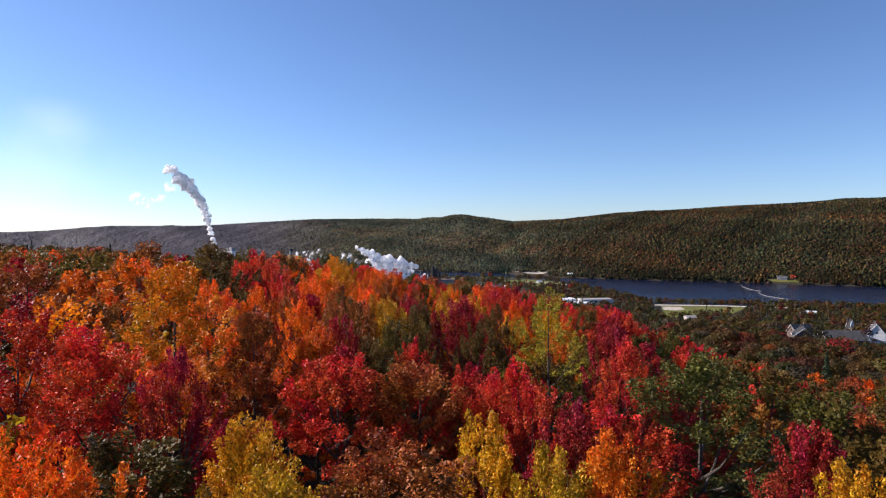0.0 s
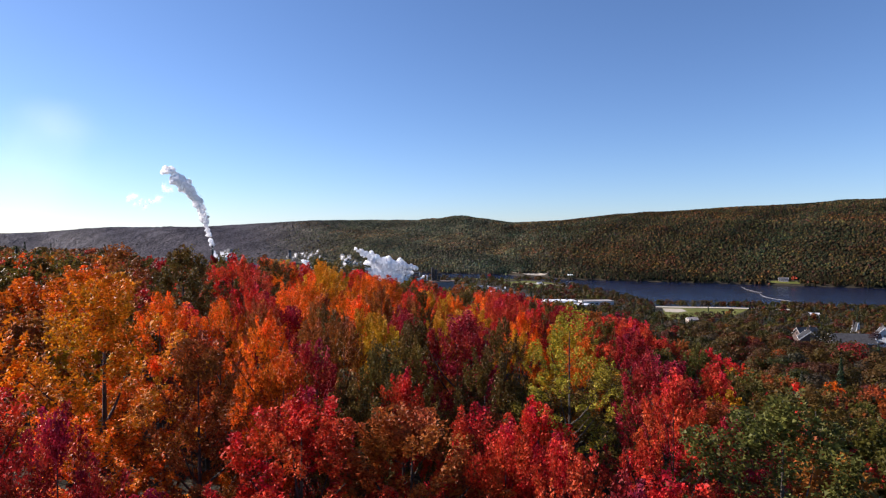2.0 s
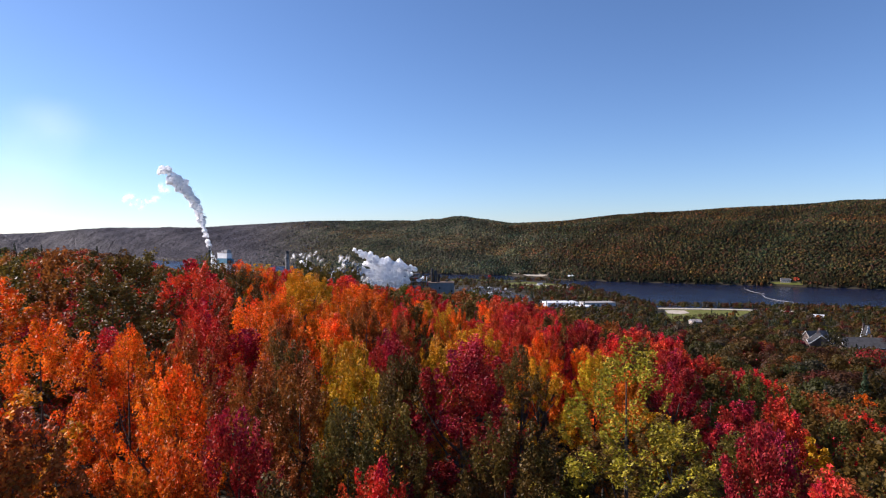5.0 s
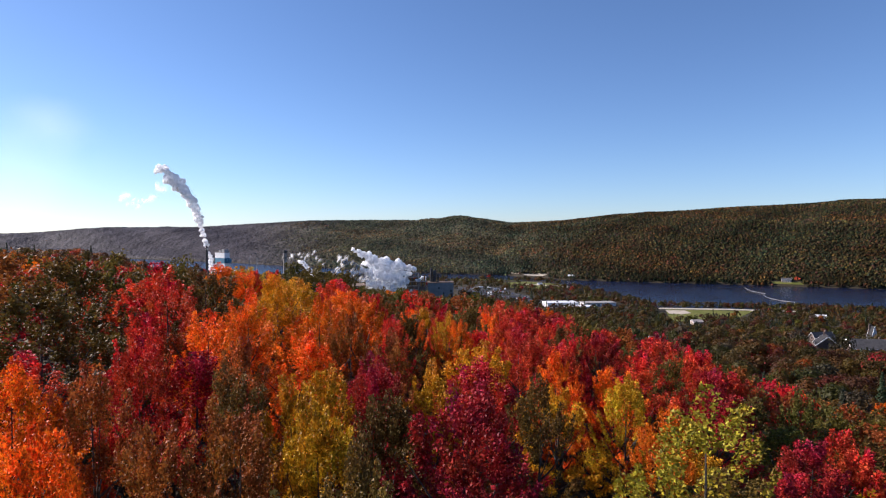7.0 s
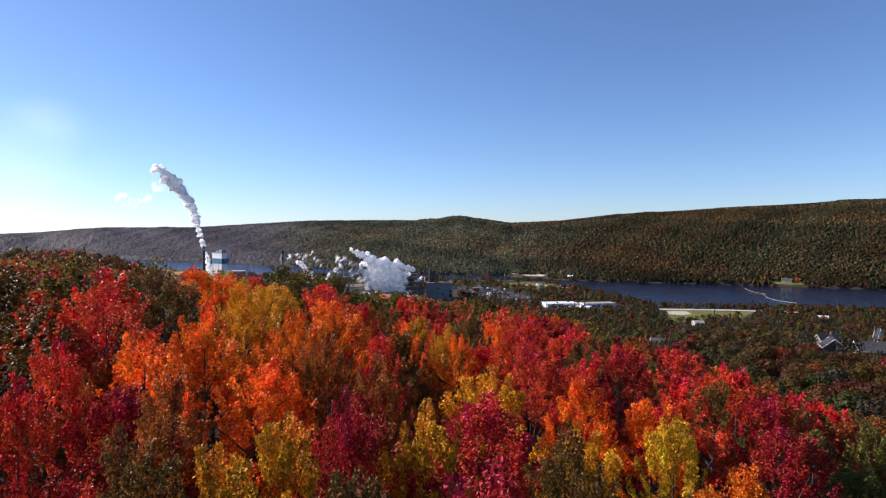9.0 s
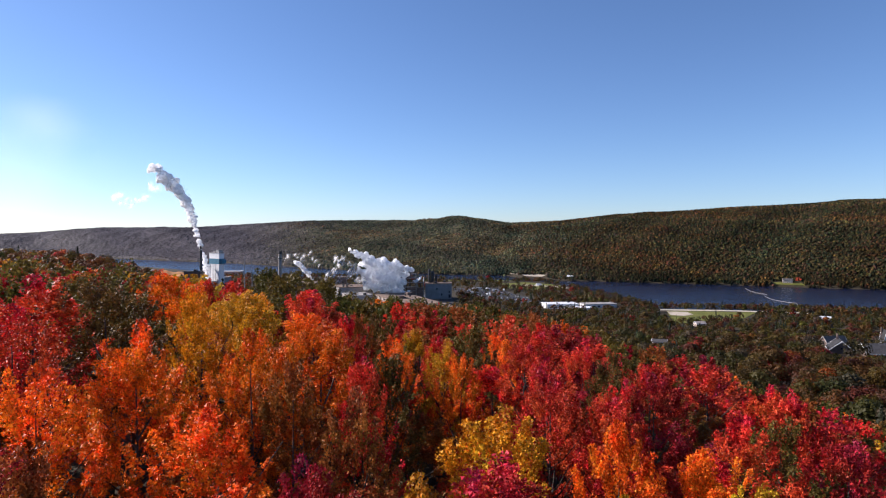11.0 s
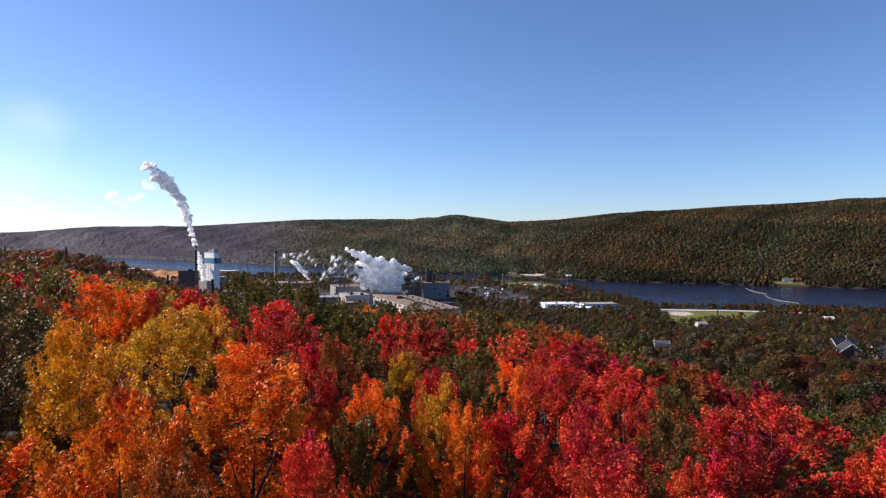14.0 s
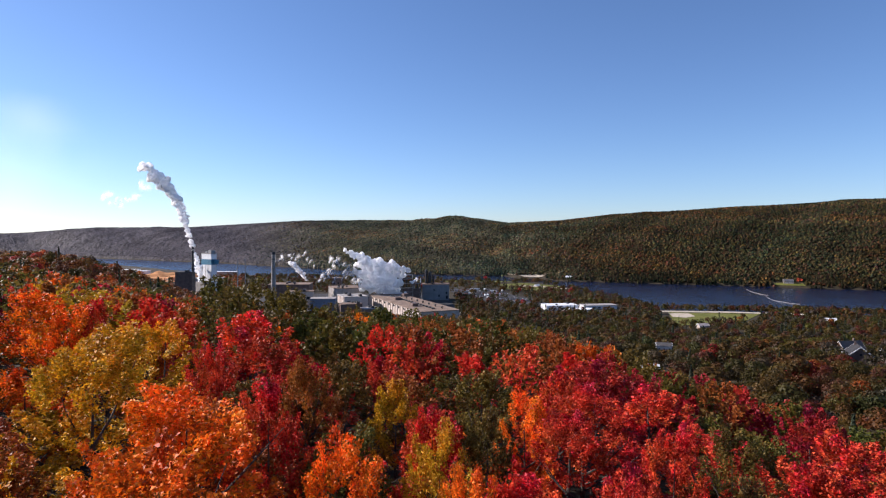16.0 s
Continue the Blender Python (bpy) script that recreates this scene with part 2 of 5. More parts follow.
# ---- mesh helpers ----
def mesh_object(name, verts, faces, mat, parent=None, tint=None, flat=True):
    """One mesh object from arrays; faces all have as many corners."""
    verts, faces = np.asarray(verts, np.float32), np.asarray(faces, np.int32)
    me = bpy.data.meshes.new(name)
    n, k = faces.shape
    me.vertices.add(len(verts))
    me.vertices.foreach_set("co", verts.ravel())
    me.loops.add(n * k)
    me.loops.foreach_set("vertex_index", faces.ravel())
    me.polygons.add(n)
    me.polygons.foreach_set("loop_start", np.arange(n, dtype=np.int32) * k)
    me.polygons.foreach_set("use_smooth", np.full(n, not flat))
    if tint is not None:
        at = me.color_attributes.new("tint", "FLOAT_COLOR", "POINT")
        at.data.foreach_set("color", np.c_[tint, np.ones(len(tint))].astype(np.float32).ravel())
    me.update(calc_edges=True)
    me.materials.append(mat)
    ob = new(name, me)
    ob.parent = parent
    return ob


def part(name, bm, mat, parent=None, label="", smooth_faces=False):
    me = bpy.data.meshes.new(name)
    bm.to_mesh(me)
    bm.free()
    me.materials.append(mat)
    if smooth_faces:
        me.polygons.foreach_set("use_smooth", np.full(len(me.polygons), True))
    ob = new(name, me)
    ob.parent = parent
    if label:
        ob["label"] = label
    return ob


def add_box(bm, x0, y0, z0, x1, y1, z1, bevel=0.0):
    c = Vector(((x0 + x1) / 2, (y0 + y1) / 2, (z0 + z1) / 2))
    made = bmesh.ops.create_cube(bm, size=1, matrix=Matrix.Translation(c) @ Matrix.Diagonal((x1 - x0, y1 - y0, z1 - z0, 1)))
    if bevel:
        edges = list({e for v in made["verts"] for e in v.link_edges})
        bmesh.ops.bevel(bm, geom=edges, offset=bevel, segments=1, affect="EDGES")


def box(name, dims, mat, parent=None, label="", bevel=0.0):
    bm = bmesh.new()
    add_box(bm, *dims, bevel)
    return part(name, bm, mat, parent, label)


def add_tube(bm, a, b, r0, r1, sides=8):
    a, b = Vector(a), Vector(b)
    turn = (b - a).to_track_quat("Z", "Y").to_matrix().to_4x4()
    bmesh.ops.create_cone(bm, cap_ends=True, segments=sides, radius1=r0, radius2=r1, depth=(b - a).length,
                          matrix=Matrix.Translation((a + b) / 2) @ turn)


def thing(name, x, y, z, turn=0.0, label="", category="", group="", kind=""):
    ob = new(name)
    ob.matrix_basis = pose(x, y, z, 0, 0, turn)
    return tagged(ob, label, category, group, kind)


# ---- ground and lake ----
def build_ground():
    az = np.concatenate([np.linspace(-46, 46, 231), np.linspace(52, 308, 44)])
    rad = np.concatenate([[0], np.geomspace(6, 160, 34), np.geomspace(168, 1030, 66), np.linspace(1040, 2400, 170), np.geomspace(2420, 6400, 64)])
    a, r = np.meshgrid(np.radians(az), rad)
    x, y = r * np.sin(a), 40 + r * np.cos(a)
    z = land(x, y)
    n = len(az)
    v = np.c_[x.ravel(), y.ravel(), z.ravel()]
    i, j = np.meshgrid(np.arange(len(rad) - 1), np.arange(n), indexing="ij")
    k = (j + 1) % n
    f = np.c_[(i * n + j).ravel(), (i * n + k).ravel(), ((i + 1) * n + k).ravel(), ((i + 1) * n + j).ravel()]
    g = mesh_object("ground", v, f[:, ::-1], EARTH, flat=False)
    return tagged(g, "dark forest floor of hills running down to a lake", "ground", kind="structure")


build_ground()
lake = mesh_object("lake", [(-3600, 700, 0), (2600, 700, 0), (2600, 4000, 0), (-3600, 4000, 0)], [(0, 1, 2, 3)], WATER)
tagged(lake, "dark blue lake with small ripples below the hills", "lake", kind="structure")


def sheet(name, outline, mat, label, category, lift=0.35, kind="structure"):
    """A thin patch of ground laid over the land along an outline of corners, as an n-gon cut into a grid."""
    xs, ys = [p[0] for p in outline], [p[1] for p in outline]
    bm = bmesh.new()
    face = bm.faces.new([bm.verts.new((x, y, 0)) for x, y in outline])
    if face.normal.z < 0:
        face.normal_flip()
    for axis, lo, hi in ((Vector((1, 0, 0)), min(xs), max(xs)), (Vector((0, 1, 0)), min(ys), max(ys))):
        for c in np.arange(lo + 12, hi, 12):
            bmesh.ops.bisect_plane(bm, geom=bm.verts[:] + bm.edges[:] + bm.faces[:], plane_co=axis * float(c), plane_no=axis)
    bm.verts.ensure_lookup_table()
    hs = land(np.array([v.co.x for v in bm.verts]), np.array([v.co.y for v in bm.verts]))
    for v, h in zip(bm.verts, hs):
        v.co.z = h + lift
    bmesh.ops.recalc_face_normals(bm, faces=bm.faces)
    if sum(f.normal.z for f in bm.faces) < 0:
        bmesh.ops.reverse_faces(bm, faces=bm.faces)
    return tagged(part(name, bm, mat), label, category, kind=kind)


# ---- leaves ----
def leaf_cards(rng, centre, normal, size):
    """A pointed leaf at every centre. Returns vertices and triangles."""
    n = len(centre)
    side = np.cross(normal, rng.normal(size=(n, 3)))
    side /= np.linalg.norm(side, axis=1)[:, None] + 1e-9
    tip = np.cross(side, normal)
    s = size[:, None]
    v = np.stack([centre - tip * s * 0.7 - side * s * 0.8, centre + tip * s * 1.2, centre - tip * s * 0.5 + side * s * 0.8], 1)
    return v.reshape(-1, 3), np.arange(3 * n).reshape(n, 3)


def unit(v):
    return v / (np.linalg.norm(v, axis=1)[:, None] + 1e-9)


def crown_points(rng, radius, height, low, boughs, leaves, loose=0.55):
    """Places and outward directions of leaves: flat, upswept sprays set round an uneven dome from low to height."""
    u = rng.random(boughs) ** 0.75
    u[:4] = (1.0, 0.95, 0.9, 0.86)
    a = np.arange(boughs) * 2.4 + rng.uniform(-0.4, 0.4, boughs)
    lobes, phase = rng.integers(3, 6), rng.uniform(0, 6.3)
    wide = radius * np.interp(u, [0, 0.2, 0.5, 0.75, 0.9, 1.0], [0.70, 1.0, 1.0, 0.84, 0.56, 0.16])
    wide = wide * (1 + 0.22 * np.sin(lobes * a + phase + 3 * u))
    q = wide * rng.uniform(0.35, 1.0, boughs) ** 0.5
    side = np.stack([np.cos(a), np.sin(a), 0 * a], 1)
    z = low + (height - low) * u * (1 - 0.10 * (q / radius) ** 2) + rng.uniform(-0.3, 0.3, boughs)
    mid = side * q[:, None] + np.stack([0 * z, 0 * z, z], 1)
    rise = 0.25 + 1.3 * u ** 2 + rng.uniform(-0.1, 0.35, boughs)
    way = unit(side * (1.1 - 0.7 * u)[:, None] + np.stack([0 * z, 0 * z, rise], 1))
    across = unit(np.cross(way, (0, 0, 1.0)) + 1e-4)
    over = np.cross(across, way)
    long = radius * rng.uniform(0.17, 0.36, boughs)
    k = rng.choice(boughs, leaves, p=long ** 1.6 / (long ** 1.6).sum())
    s = rng.random(leaves)
    w = rng.uniform(-1, 1, leaves) * (0.18 + 1.25 * (1 - s) * s)
    t = rng.normal(size=leaves) * 0.12 - 0.3 * w * w
    p = mid[k] + long[k, None] * ((s - 0.6)[:, None] * 1.5 * way[k] + w[:, None] * across[k] + t[:, None] * over[k])
    return p, unit(over[k] * 0.8 + side[k] * 0.35 + (0, 0, 0.25) + rng.normal(size=(leaves, 3)) * loose)


COLOURS = {
    "red": (0.54, 0.036, 0.020), "crimson": (0.33, 0.018, 0.026), "orange": (0.68, 0.138, 0.008), "yellow": (0.52, 0.262, 0.010), "gold": (0.70, 0.235, 0.008),
    "bronze": (0.31, 0.084, 0.019), "olive": (0.128, 0.080, 0.016), "green": (0.105, 0.090, 0.016), "sparse": (0.27, 0.205, 0.020),
}
SAID = {
    "red": "bright red", "crimson": "deep crimson", "orange": "glowing orange", "yellow": "olive-tinged yellow", "gold": "golden yellow",
    "bronze": "brownish orange", "olive": "olive and yellowing", "green": "still green", "sparse": "thin yellow-green",
}


def jitter(rng, c, amount=0.12):
    c = np.array(c) * rng.uniform(1 - amount, 1 + amount, 3) * rng.uniform(0.85, 1.12)
    return tuple(float(v) for v in np.clip(c, 0.004, 0.8))


def build_tree(rng, radius, height, leaves, size, boughs=64):
    tree = new("maple_tree")
    bm = bmesh.new()
    add_tube(bm, (0, 0, -0.6), (0, 0, height * 0.5), 0.20, 0.12, 7)
    add_tube(bm, (0, 0, height * 0.5), (0.2, 0.1, height * 0.93), 0.12, 0.02, 6)
    for k in range(11):
        a = k * 2.4 + rng.uniform(-0.4, 0.4)
        h0 = height * rng.uniform(0.32, 0.7)
        reach = radius * rng.uniform(0.55, 0.95)
        tip = (math.cos(a) * reach, math.sin(a) * reach, min(h0 + reach * rng.uniform(0.7, 1.3), height * 0.93))
        elbow = (tip[0] * 0.45, tip[1] * 0.45, h0 + (tip[2] - h0) * 0.35)
        add_tube(bm, (0, 0, h0), elbow, 0.07, 0.05, 5)
        add_tube(bm, elbow, tip, 0.05, 0.012, 5)
    part("trunk", bm, BARK, tree)
    p, nrm = crown_points(rng, radius, height, height * 0.42, boughs, leaves)
    v, f = leaf_cards(rng, p, nrm, rng.uniform(0.55, 1.35, leaves) * size)
    mesh_object("crown", v, f, LEAF, tree)
    return tree


# trees that can be told apart, by colour: place, radius of the crown, height
RED_TREES = [(1.6, 35.7, 2.3, 13.8), (4.4, 35.2, 2.2, 14.2), (-5.5, 31.4, 3.4, 14.6), (25.6, 64.2, 2.2, 12), (-20, 72.7, 2.8, 15.8), (7.2, 81.4, 3, 13.5), (6.4, 76.8, 2.4, 14), (9.3, 75.6, 2.4, 13.6), (44, 123.8, 2.6, 11.7), (-12.5, 106, 3.8, 13.3), (0.3, 93.2, 2.3, 13.6), (7.6, 96.5, 3, 12.5), (-20.5, 29, 3.4, 15.5), (-16, 27.5, 3, 15.2), (-2, 38.4, 2, 14.6), (7.6, 85.5, 2, 13.6), (11, 36.4, 2, 15.5), (-13.8, 55.8, 2, 14.9), (-6.8, 90.2, 2.2, 14.4), (-3.6, 74.8, 2, 15.1), (4.3, 29.1, 2, 14.7), (15.3, 73.6, 2.8, 13.7), (16.5, 90.1, 2.9, 13.4), (11.8, 92.7, 2.1, 13.2)]
RED_TREES_2 = [(-17, 62.6, 2, 14.9), (2.5, 32.5, 2.2, 14.2), (10.9, 79.4, 2, 13.6), (-11.2, 96.2, 2, 14.3), (9.2, 106.4, 2.4, 12.9), (26.2, 101.9, 3.7, 12.6), (24.7, 88.7, 2.4, 13.4), (-25, 109.9, 2, 13.9), (-15, 114.5, 4.4, 13.7), (-25.6, 82.7, 3.9, 15.7), (9.6, 101.3, 3.9, 12.9), (8, 118.2, 3.9, 12.9), (26.6, 67.2, 2.1, 12.5), (-24.8, 118.6, 2.9, 13.8), (27.4, 90.5, 2, 13.4), (16.5, 108.8, 3.9, 12), (24.3, 85, 2.7, 13.5)]
CRIMSON_TREES = [(1.2, 50, 3, 16.2), (20.5, 61, 2.8, 12.4), (29.9, 111, 3, 13), (20.4, 126.5, 3, 11.4), (33, 114.8, 3, 12.8), (17.8, 57.5, 2.6, 11.5), (20.2, 72.9, 2.4, 13.8), (-3.4, 59, 2, 14.8), (-6.6, 39.4, 2, 15.1), (5.2, 24.8, 2, 14.8), (11, 39.9, 2, 15.9), (-11, 25.1, 2, 14.9), (14.3, 23.8, 2, 15.1), (-3.6, 61.5, 2, 14.7), (18.1, 66.8, 2.7, 13.4), (14.4, 83.1, 2.6, 13.6), (2.2, 63.1, 3.5, 14.5), (18.1, 113.8, 2.3, 12.4), (13.9, 115.5, 3.9, 12.7), (18.4, 130.8, 3.8, 11.9), (37.9, 138.2, 3.6, 12.7)]
ORANGE_TREES = [(-8.2, 65, 3, 14.5), (-6.7, 79, 3.2, 15.6), (-14.4, 65.8, 2.6, 14.9), (12.1, 69.3, 2.4, 13.4), (-13.9, 72.2, 2.5, 15.5), (-9, 74, 2.4, 15.6), (-8.8, 15.1, 2, 14.6), (-10.1, 42.8, 2, 15.5), (-11, 16.1, 2, 14.6), (1.7, 84.8, 2, 14), (-7.5, 36.1, 2, 15), (-2.9, 85.6, 2, 14.4), (6.1, 21.3, 2.1, 14.8), (-8.6, 85.7, 3.8, 15.1), (8.2, 69.9, 2, 13.9), (-15.1, 49.3, 2, 15.2), (11.8, 58.9, 2, 13.6), (5.8, 99.7, 2, 12.9), (-18.7, 48.4, 2.7, 15.3), (-25.3, 106.9, 2.7, 14), (-30.1, 59.7, 4.2, 15.1), (-29.2, 109.2, 3.3, 14), (-9.8, 148.1, 3.9, 12.3)]
YELLOW_TREES = [(2.9, 69.4, 3.2, 14.4), (-15.2, 91.6, 3.6, 14.9), (-2, 101, 2.2, 12.7), (-4.9, 16.6, 2, 14.6), (-5.7, 52, 2, 15.1), (3.4, 19.6, 2, 14.7), (-6.2, 19.6, 2, 14.7), (-3.9, 48.3, 2, 15.5), (-5.3, 57, 2, 14.8), (1.5, 23.1, 2, 14.7), (13.6, 20, 2, 14.8), (-0.4, 60.5, 2.2, 14.7), (0.7, 89.5, 2, 13.8), (11.4, 64.6, 2, 13.7), (-18.3, 99.1, 4.4, 14.3), (-18.3, 105.9, 3, 13.6), (-28.3, 114, 4.4, 13.9)]
BRONZE_TREES = [(-7.8, 45, 2, 15.3), (-1.7, 19.6, 3.9, 14.7), (-6.4, 47.3, 2, 15.3), (-3.2, 69.2, 2.1, 14.7), (-11, 35.4, 2.6, 15.5), (-6.3, 71, 2, 15.1), (-10.1, 58.8, 2, 14.8), (-12.7, 50.3, 2, 15.1), (-1.3, 32.8, 3.9, 14.4), (-7.3, 100.2, 2, 13.5), (-32.7, 47.9, 3.9, 15), (-42, 86.8, 3.9, 14.7)]
OLIVE_TREES = [(-27.5, 73, 3.8, 16.5), (-21, 83, 3.8, 16.1), (-10.6, 140, 3.6, 11.3), (-16.9, 121, 4, 14), (-2.2, 52, 2, 15.4), (-2, 44.5, 2, 15.6), (-8.2, 52.5, 2, 15), (-4.2, 35.4, 2.2, 14.6), (5.1, 58.2, 2, 14.7), (2.4, 41.6, 2.4, 15.4), (-3.3, 41.6, 2, 15.2), (2.9, 93, 2, 13.4), (-2.6, 77.7, 2, 15.1), (18.1, 75.3, 2.3, 13.7), (15.5, 94.1, 2.5, 13.2), (11.6, 84.6, 2.2, 13.6), (-5.4, 103.4, 2.9, 13.2), (3.5, 104.8, 2.8, 13.1), (-24.7, 65.4, 3.8, 15.4), (-29.1, 96.2, 4.4, 14.6), (35.8, 65.6, 3.9, 13.2), (-36.8, 114.2, 4.4, 13.9), (-16.6, 150.7, 4.4, 12.7), (-39.5, 102.5, 3.9, 14.3)]
GREEN_TREES = [(13.6, 32, 4.2, 16), (20.2, 106.6, 2.6, 11.3), (3.3, 178, 3, 11.7), (28.1, 74.7, 2, 13.5), (29, 63.9, 2, 12.4), (1.1, 141, 2.8, 12.7)]
SPARSE_TREES = [(7.8, 44.8, 2.9, 17.7)]
GOLD_TREES = [(-17, 38.4, 3.9, 17.6), (-14.1, 80.4, 2.5, 16.4)]
KNOWN = [(*q, c) for c, some in (("red", RED_TREES), ("red", RED_TREES_2), ("crimson", CRIMSON_TREES), ("orange", ORANGE_TREES), ("yellow", YELLOW_TREES), ("gold", GOLD_TREES), ("bronze", BRONZE_TREES), ("olive", OLIVE_TREES), ("green", GREEN_TREES), ("sparse", SPARSE_TREES)) for q in some]

# tall dark trees on the brow of the hill: place and height
BROW = ((-27, 140, 15.4), (-23, 136, 15.0), (-19, 141, 15.4), (-24, 147, 15.8), (-15, 137, 12), (-29, 150, 14.6), (-20, 152, 14.6), (-12, 146, 12.5), (-17, 158, 13), (-9, 139, 12),
        (3, 178, 14), (-4, 175, 14.5), (-9, 171, 14), (-14, 168, 13.5), (9, 186, 13), (-19, 172, 14), (0, 186, 14), (15, 180, 11.5), (-24, 166, 13.5))


def canopy_plan(rng):
    """Known trees first, then others scattered between them, coloured and as high as their neighbours."""
    seeds = np.array([q[:4] for q in KNOWN])
    plan = [(*q, True) for q in KNOWN] + [(x, y, 4.3, h, "olive" if k % 4 else "green", False) for k, (x, y, h) in enumerate(BROW)]
    cell = {}
    for q in plan:
        cell.setdefault((int(q[0] // 8), int(q[1] // 8)), []).append(q[:3])
    for _ in range(26000):
        y = rng.uniform(4, 300)
        x = rng.uniform(-0.80, 0.80) * (y + 14)
        if y > 170 and x > 40:
            continue
        r = rng.uniform(2.5, 3.9)
        key = (int(x // 8), int(y // 8))
        close = [q for i in (-1, 0, 1) for j in (-1, 0, 1) for q in cell.get((key[0] + i, key[1] + j), ())]
        if any((q[0] - x) ** 2 + (q[1] - y) ** 2 < (0.68 * (q[2] + r)) ** 2 for q in close):
            continue
        cell.setdefault(key, []).append((x, y, r))
        d = np.hypot(seeds[:, 0] - x, seeds[:, 1] - y)
        near = 1 / (d * d + 9)
        h = float((near * seeds[:, 3]).sum() + 13.0 / 300) / float(near.sum() + 1 / 300)
        k = int((d + rng.uniform(0, 4, len(seeds))).argmin())
        if d[k] < 10 and rng.random() < 0.36 and KNOWN[k][4] != "sparse":
            c = KNOWN[k][4]
        else:
            if y > 124 and x < -12 and y < 150:
                odds = (0.30, 0.16, 0.20, 0.04, 0.20, 0.08, 0.02)
            elif y > 124:
                odds = (0.04, 0.03, 0.06, 0.05, 0.30, 0.36, 0.16)
            elif x > 14 + 0.05 * y:
                odds = (0.05, 0.05, 0.03, 0.03, 0.16, 0.46, 0.22)
            else:
                odds = (0.12, 0.11, 0.06, 0.03, 0.31, 0.30, 0.07)
            c = ("red", "crimson", "orange", "yellow", "bronze", "olive", "green")[rng.choice(7, p=odds)]
        if c == "yellow" and y > 95 and rng.random() < 0.7:
            c = "olive"
        plan.append((x, y, r, h * (rng.uniform(0.66, 0.92) if y < 122 else rng.uniform(0.76, 0.9) if x < -18 else rng.uniform(0.85, 1.05)), c, False))
    return plan


def build_canopy():
    rng = np.random.default_rng(5)
    kinds = []
    for k in range(9):
        kinds.append(build_tree(rng, 3.3, 14.0, 17000, 0.070, 78))
    for k in range(5):
        kinds.append(build_tree(rng, 3.3, 14.0, 8000, 0.100, 70))
    sparse = build_tree(rng, 3.0, 20.0, 11000, 0.070, 75)
    plan = canopy_plan(rng)
    near = [p for p in plan if (abs(p[0]) < 8 + 0.26 * p[1] or p[5]) and p[1] < 116 and abs(p[0]) < 36]
    near.sort(key=lambda p: (not p[5], abs(p[0]) * 1.5))
    near = near[:300]
    chosen = {p[:2] for p in near}
    for n, (x, y, r, h, c, _) in enumerate(near):
        src, s, w = (kinds[n % 9] if abs(x) < 22 and y < 102 else kinds[9 + n % 5]), h / 14.0, r / 3.3 * 1.08
        if c == "sparse":
            src, s, w = sparse, h / 20.0, 1.0
        m = pose(x, y, float(land(x, y)) - 0.2, 0, 0, rng.uniform(0, 360)) @ Matrix.Diagonal((w, w, s, 1))
        tree = copy_thing(src, m)
        tagged(tree, f"maple with a {SAID[c]} autumn crown on the hillside", "tree", "autumn trees on the hill")
        for o in tree.children:
            if o.name.startswith("crown"):
                o.color = (*jitter(rng, COLOURS[c]), 1)
    for src in (*kinds, sparse):
        for o in src.children_recursive:
            bpy.data.objects.remove(o)
        bpy.data.objects.remove(src)
    vs, fs, ts, base = [], [], [], 0
    for x, y, r, h, c, _ in plan:
        if (x, y) in chosen:
            continue
        n = 3000 if (x, y, h) in BROW else (2600 if y < 75 and abs(x) < 40 else 1500 if y < 150 and abs(x) < 60 else (800 if y < 170 else 180))
        size = {3000: 0.18, 2600: 0.15, 1500: 0.19, 800: 0.26, 180: 0.55}[n]
        p, nrm = crown_points(rng, r * 1.05, h, h * 0.38, 60, n)
        v, f = leaf_cards(rng, p, nrm, rng.uniform(0.7, 1.3, n) * size)
        vs.append(v + (x, y, float(land(x, y))))
        fs.append(f + base)
        ts.append(np.tile(jitter(rng, COLOURS[c]), (len(v), 1)))
        base += len(v)
    # the same wood goes on beside and behind
    for gx in np.arange(-100, 101, 5.0):
        for gy in np.arange(-45, 116, 5.0):
            x, y = gx + rng.uniform(-1.6, 1.6), gy + rng.uniform(-1.6, 1.6)
            if abs(x) < 0.80 * (y + 14) + 2.5 or (abs(x) < 7 and abs(y) < 9):
                continue
            p, nrm = crown_points(rng, rng.uniform(2.6, 3.6), rng.uniform(11, 13.5), 4.5, 24, 240)
            v, f = leaf_cards(rng, p, nrm, rng.uniform(0.7, 1.3, 240) * 0.45)
            vs.append(v + (x, y, float(land(x, y))))
            fs.append(f + base)
            c = ("red", "crimson", "orange", "yellow", "bronze", "olive", "green")[rng.choice(7, p=(0.16, 0.12, 0.2, 0.08, 0.22, 0.18, 0.04))]
            ts.append(np.tile(jitter(rng, COLOURS[c]), (len(v), 1)))
            base += len(v)
    w = mesh_object("autumn_forest", np.concatenate(vs), np.concatenate(fs), LEAF_FAR, tint=np.concatenate(ts))
    tagged(w, "autumn hillside forest in red, orange, gold and olive", "forest", kind="stuff")


build_canopy()

# ---- forest on the lower slope, between the hill and the lake ----
CLEAR = [(262, 408, 19), (250, 382, 15), (270, 385, 15), (282, 395, 12), (240, 430, 10), (293, 411, 13), (252, 420, 14), (329, 490, 11), (266, 452, 11), (221, 652, 18), (98, 352, 16), (350, 860, 10), (545, 902, 11), (360, 520, 12)]


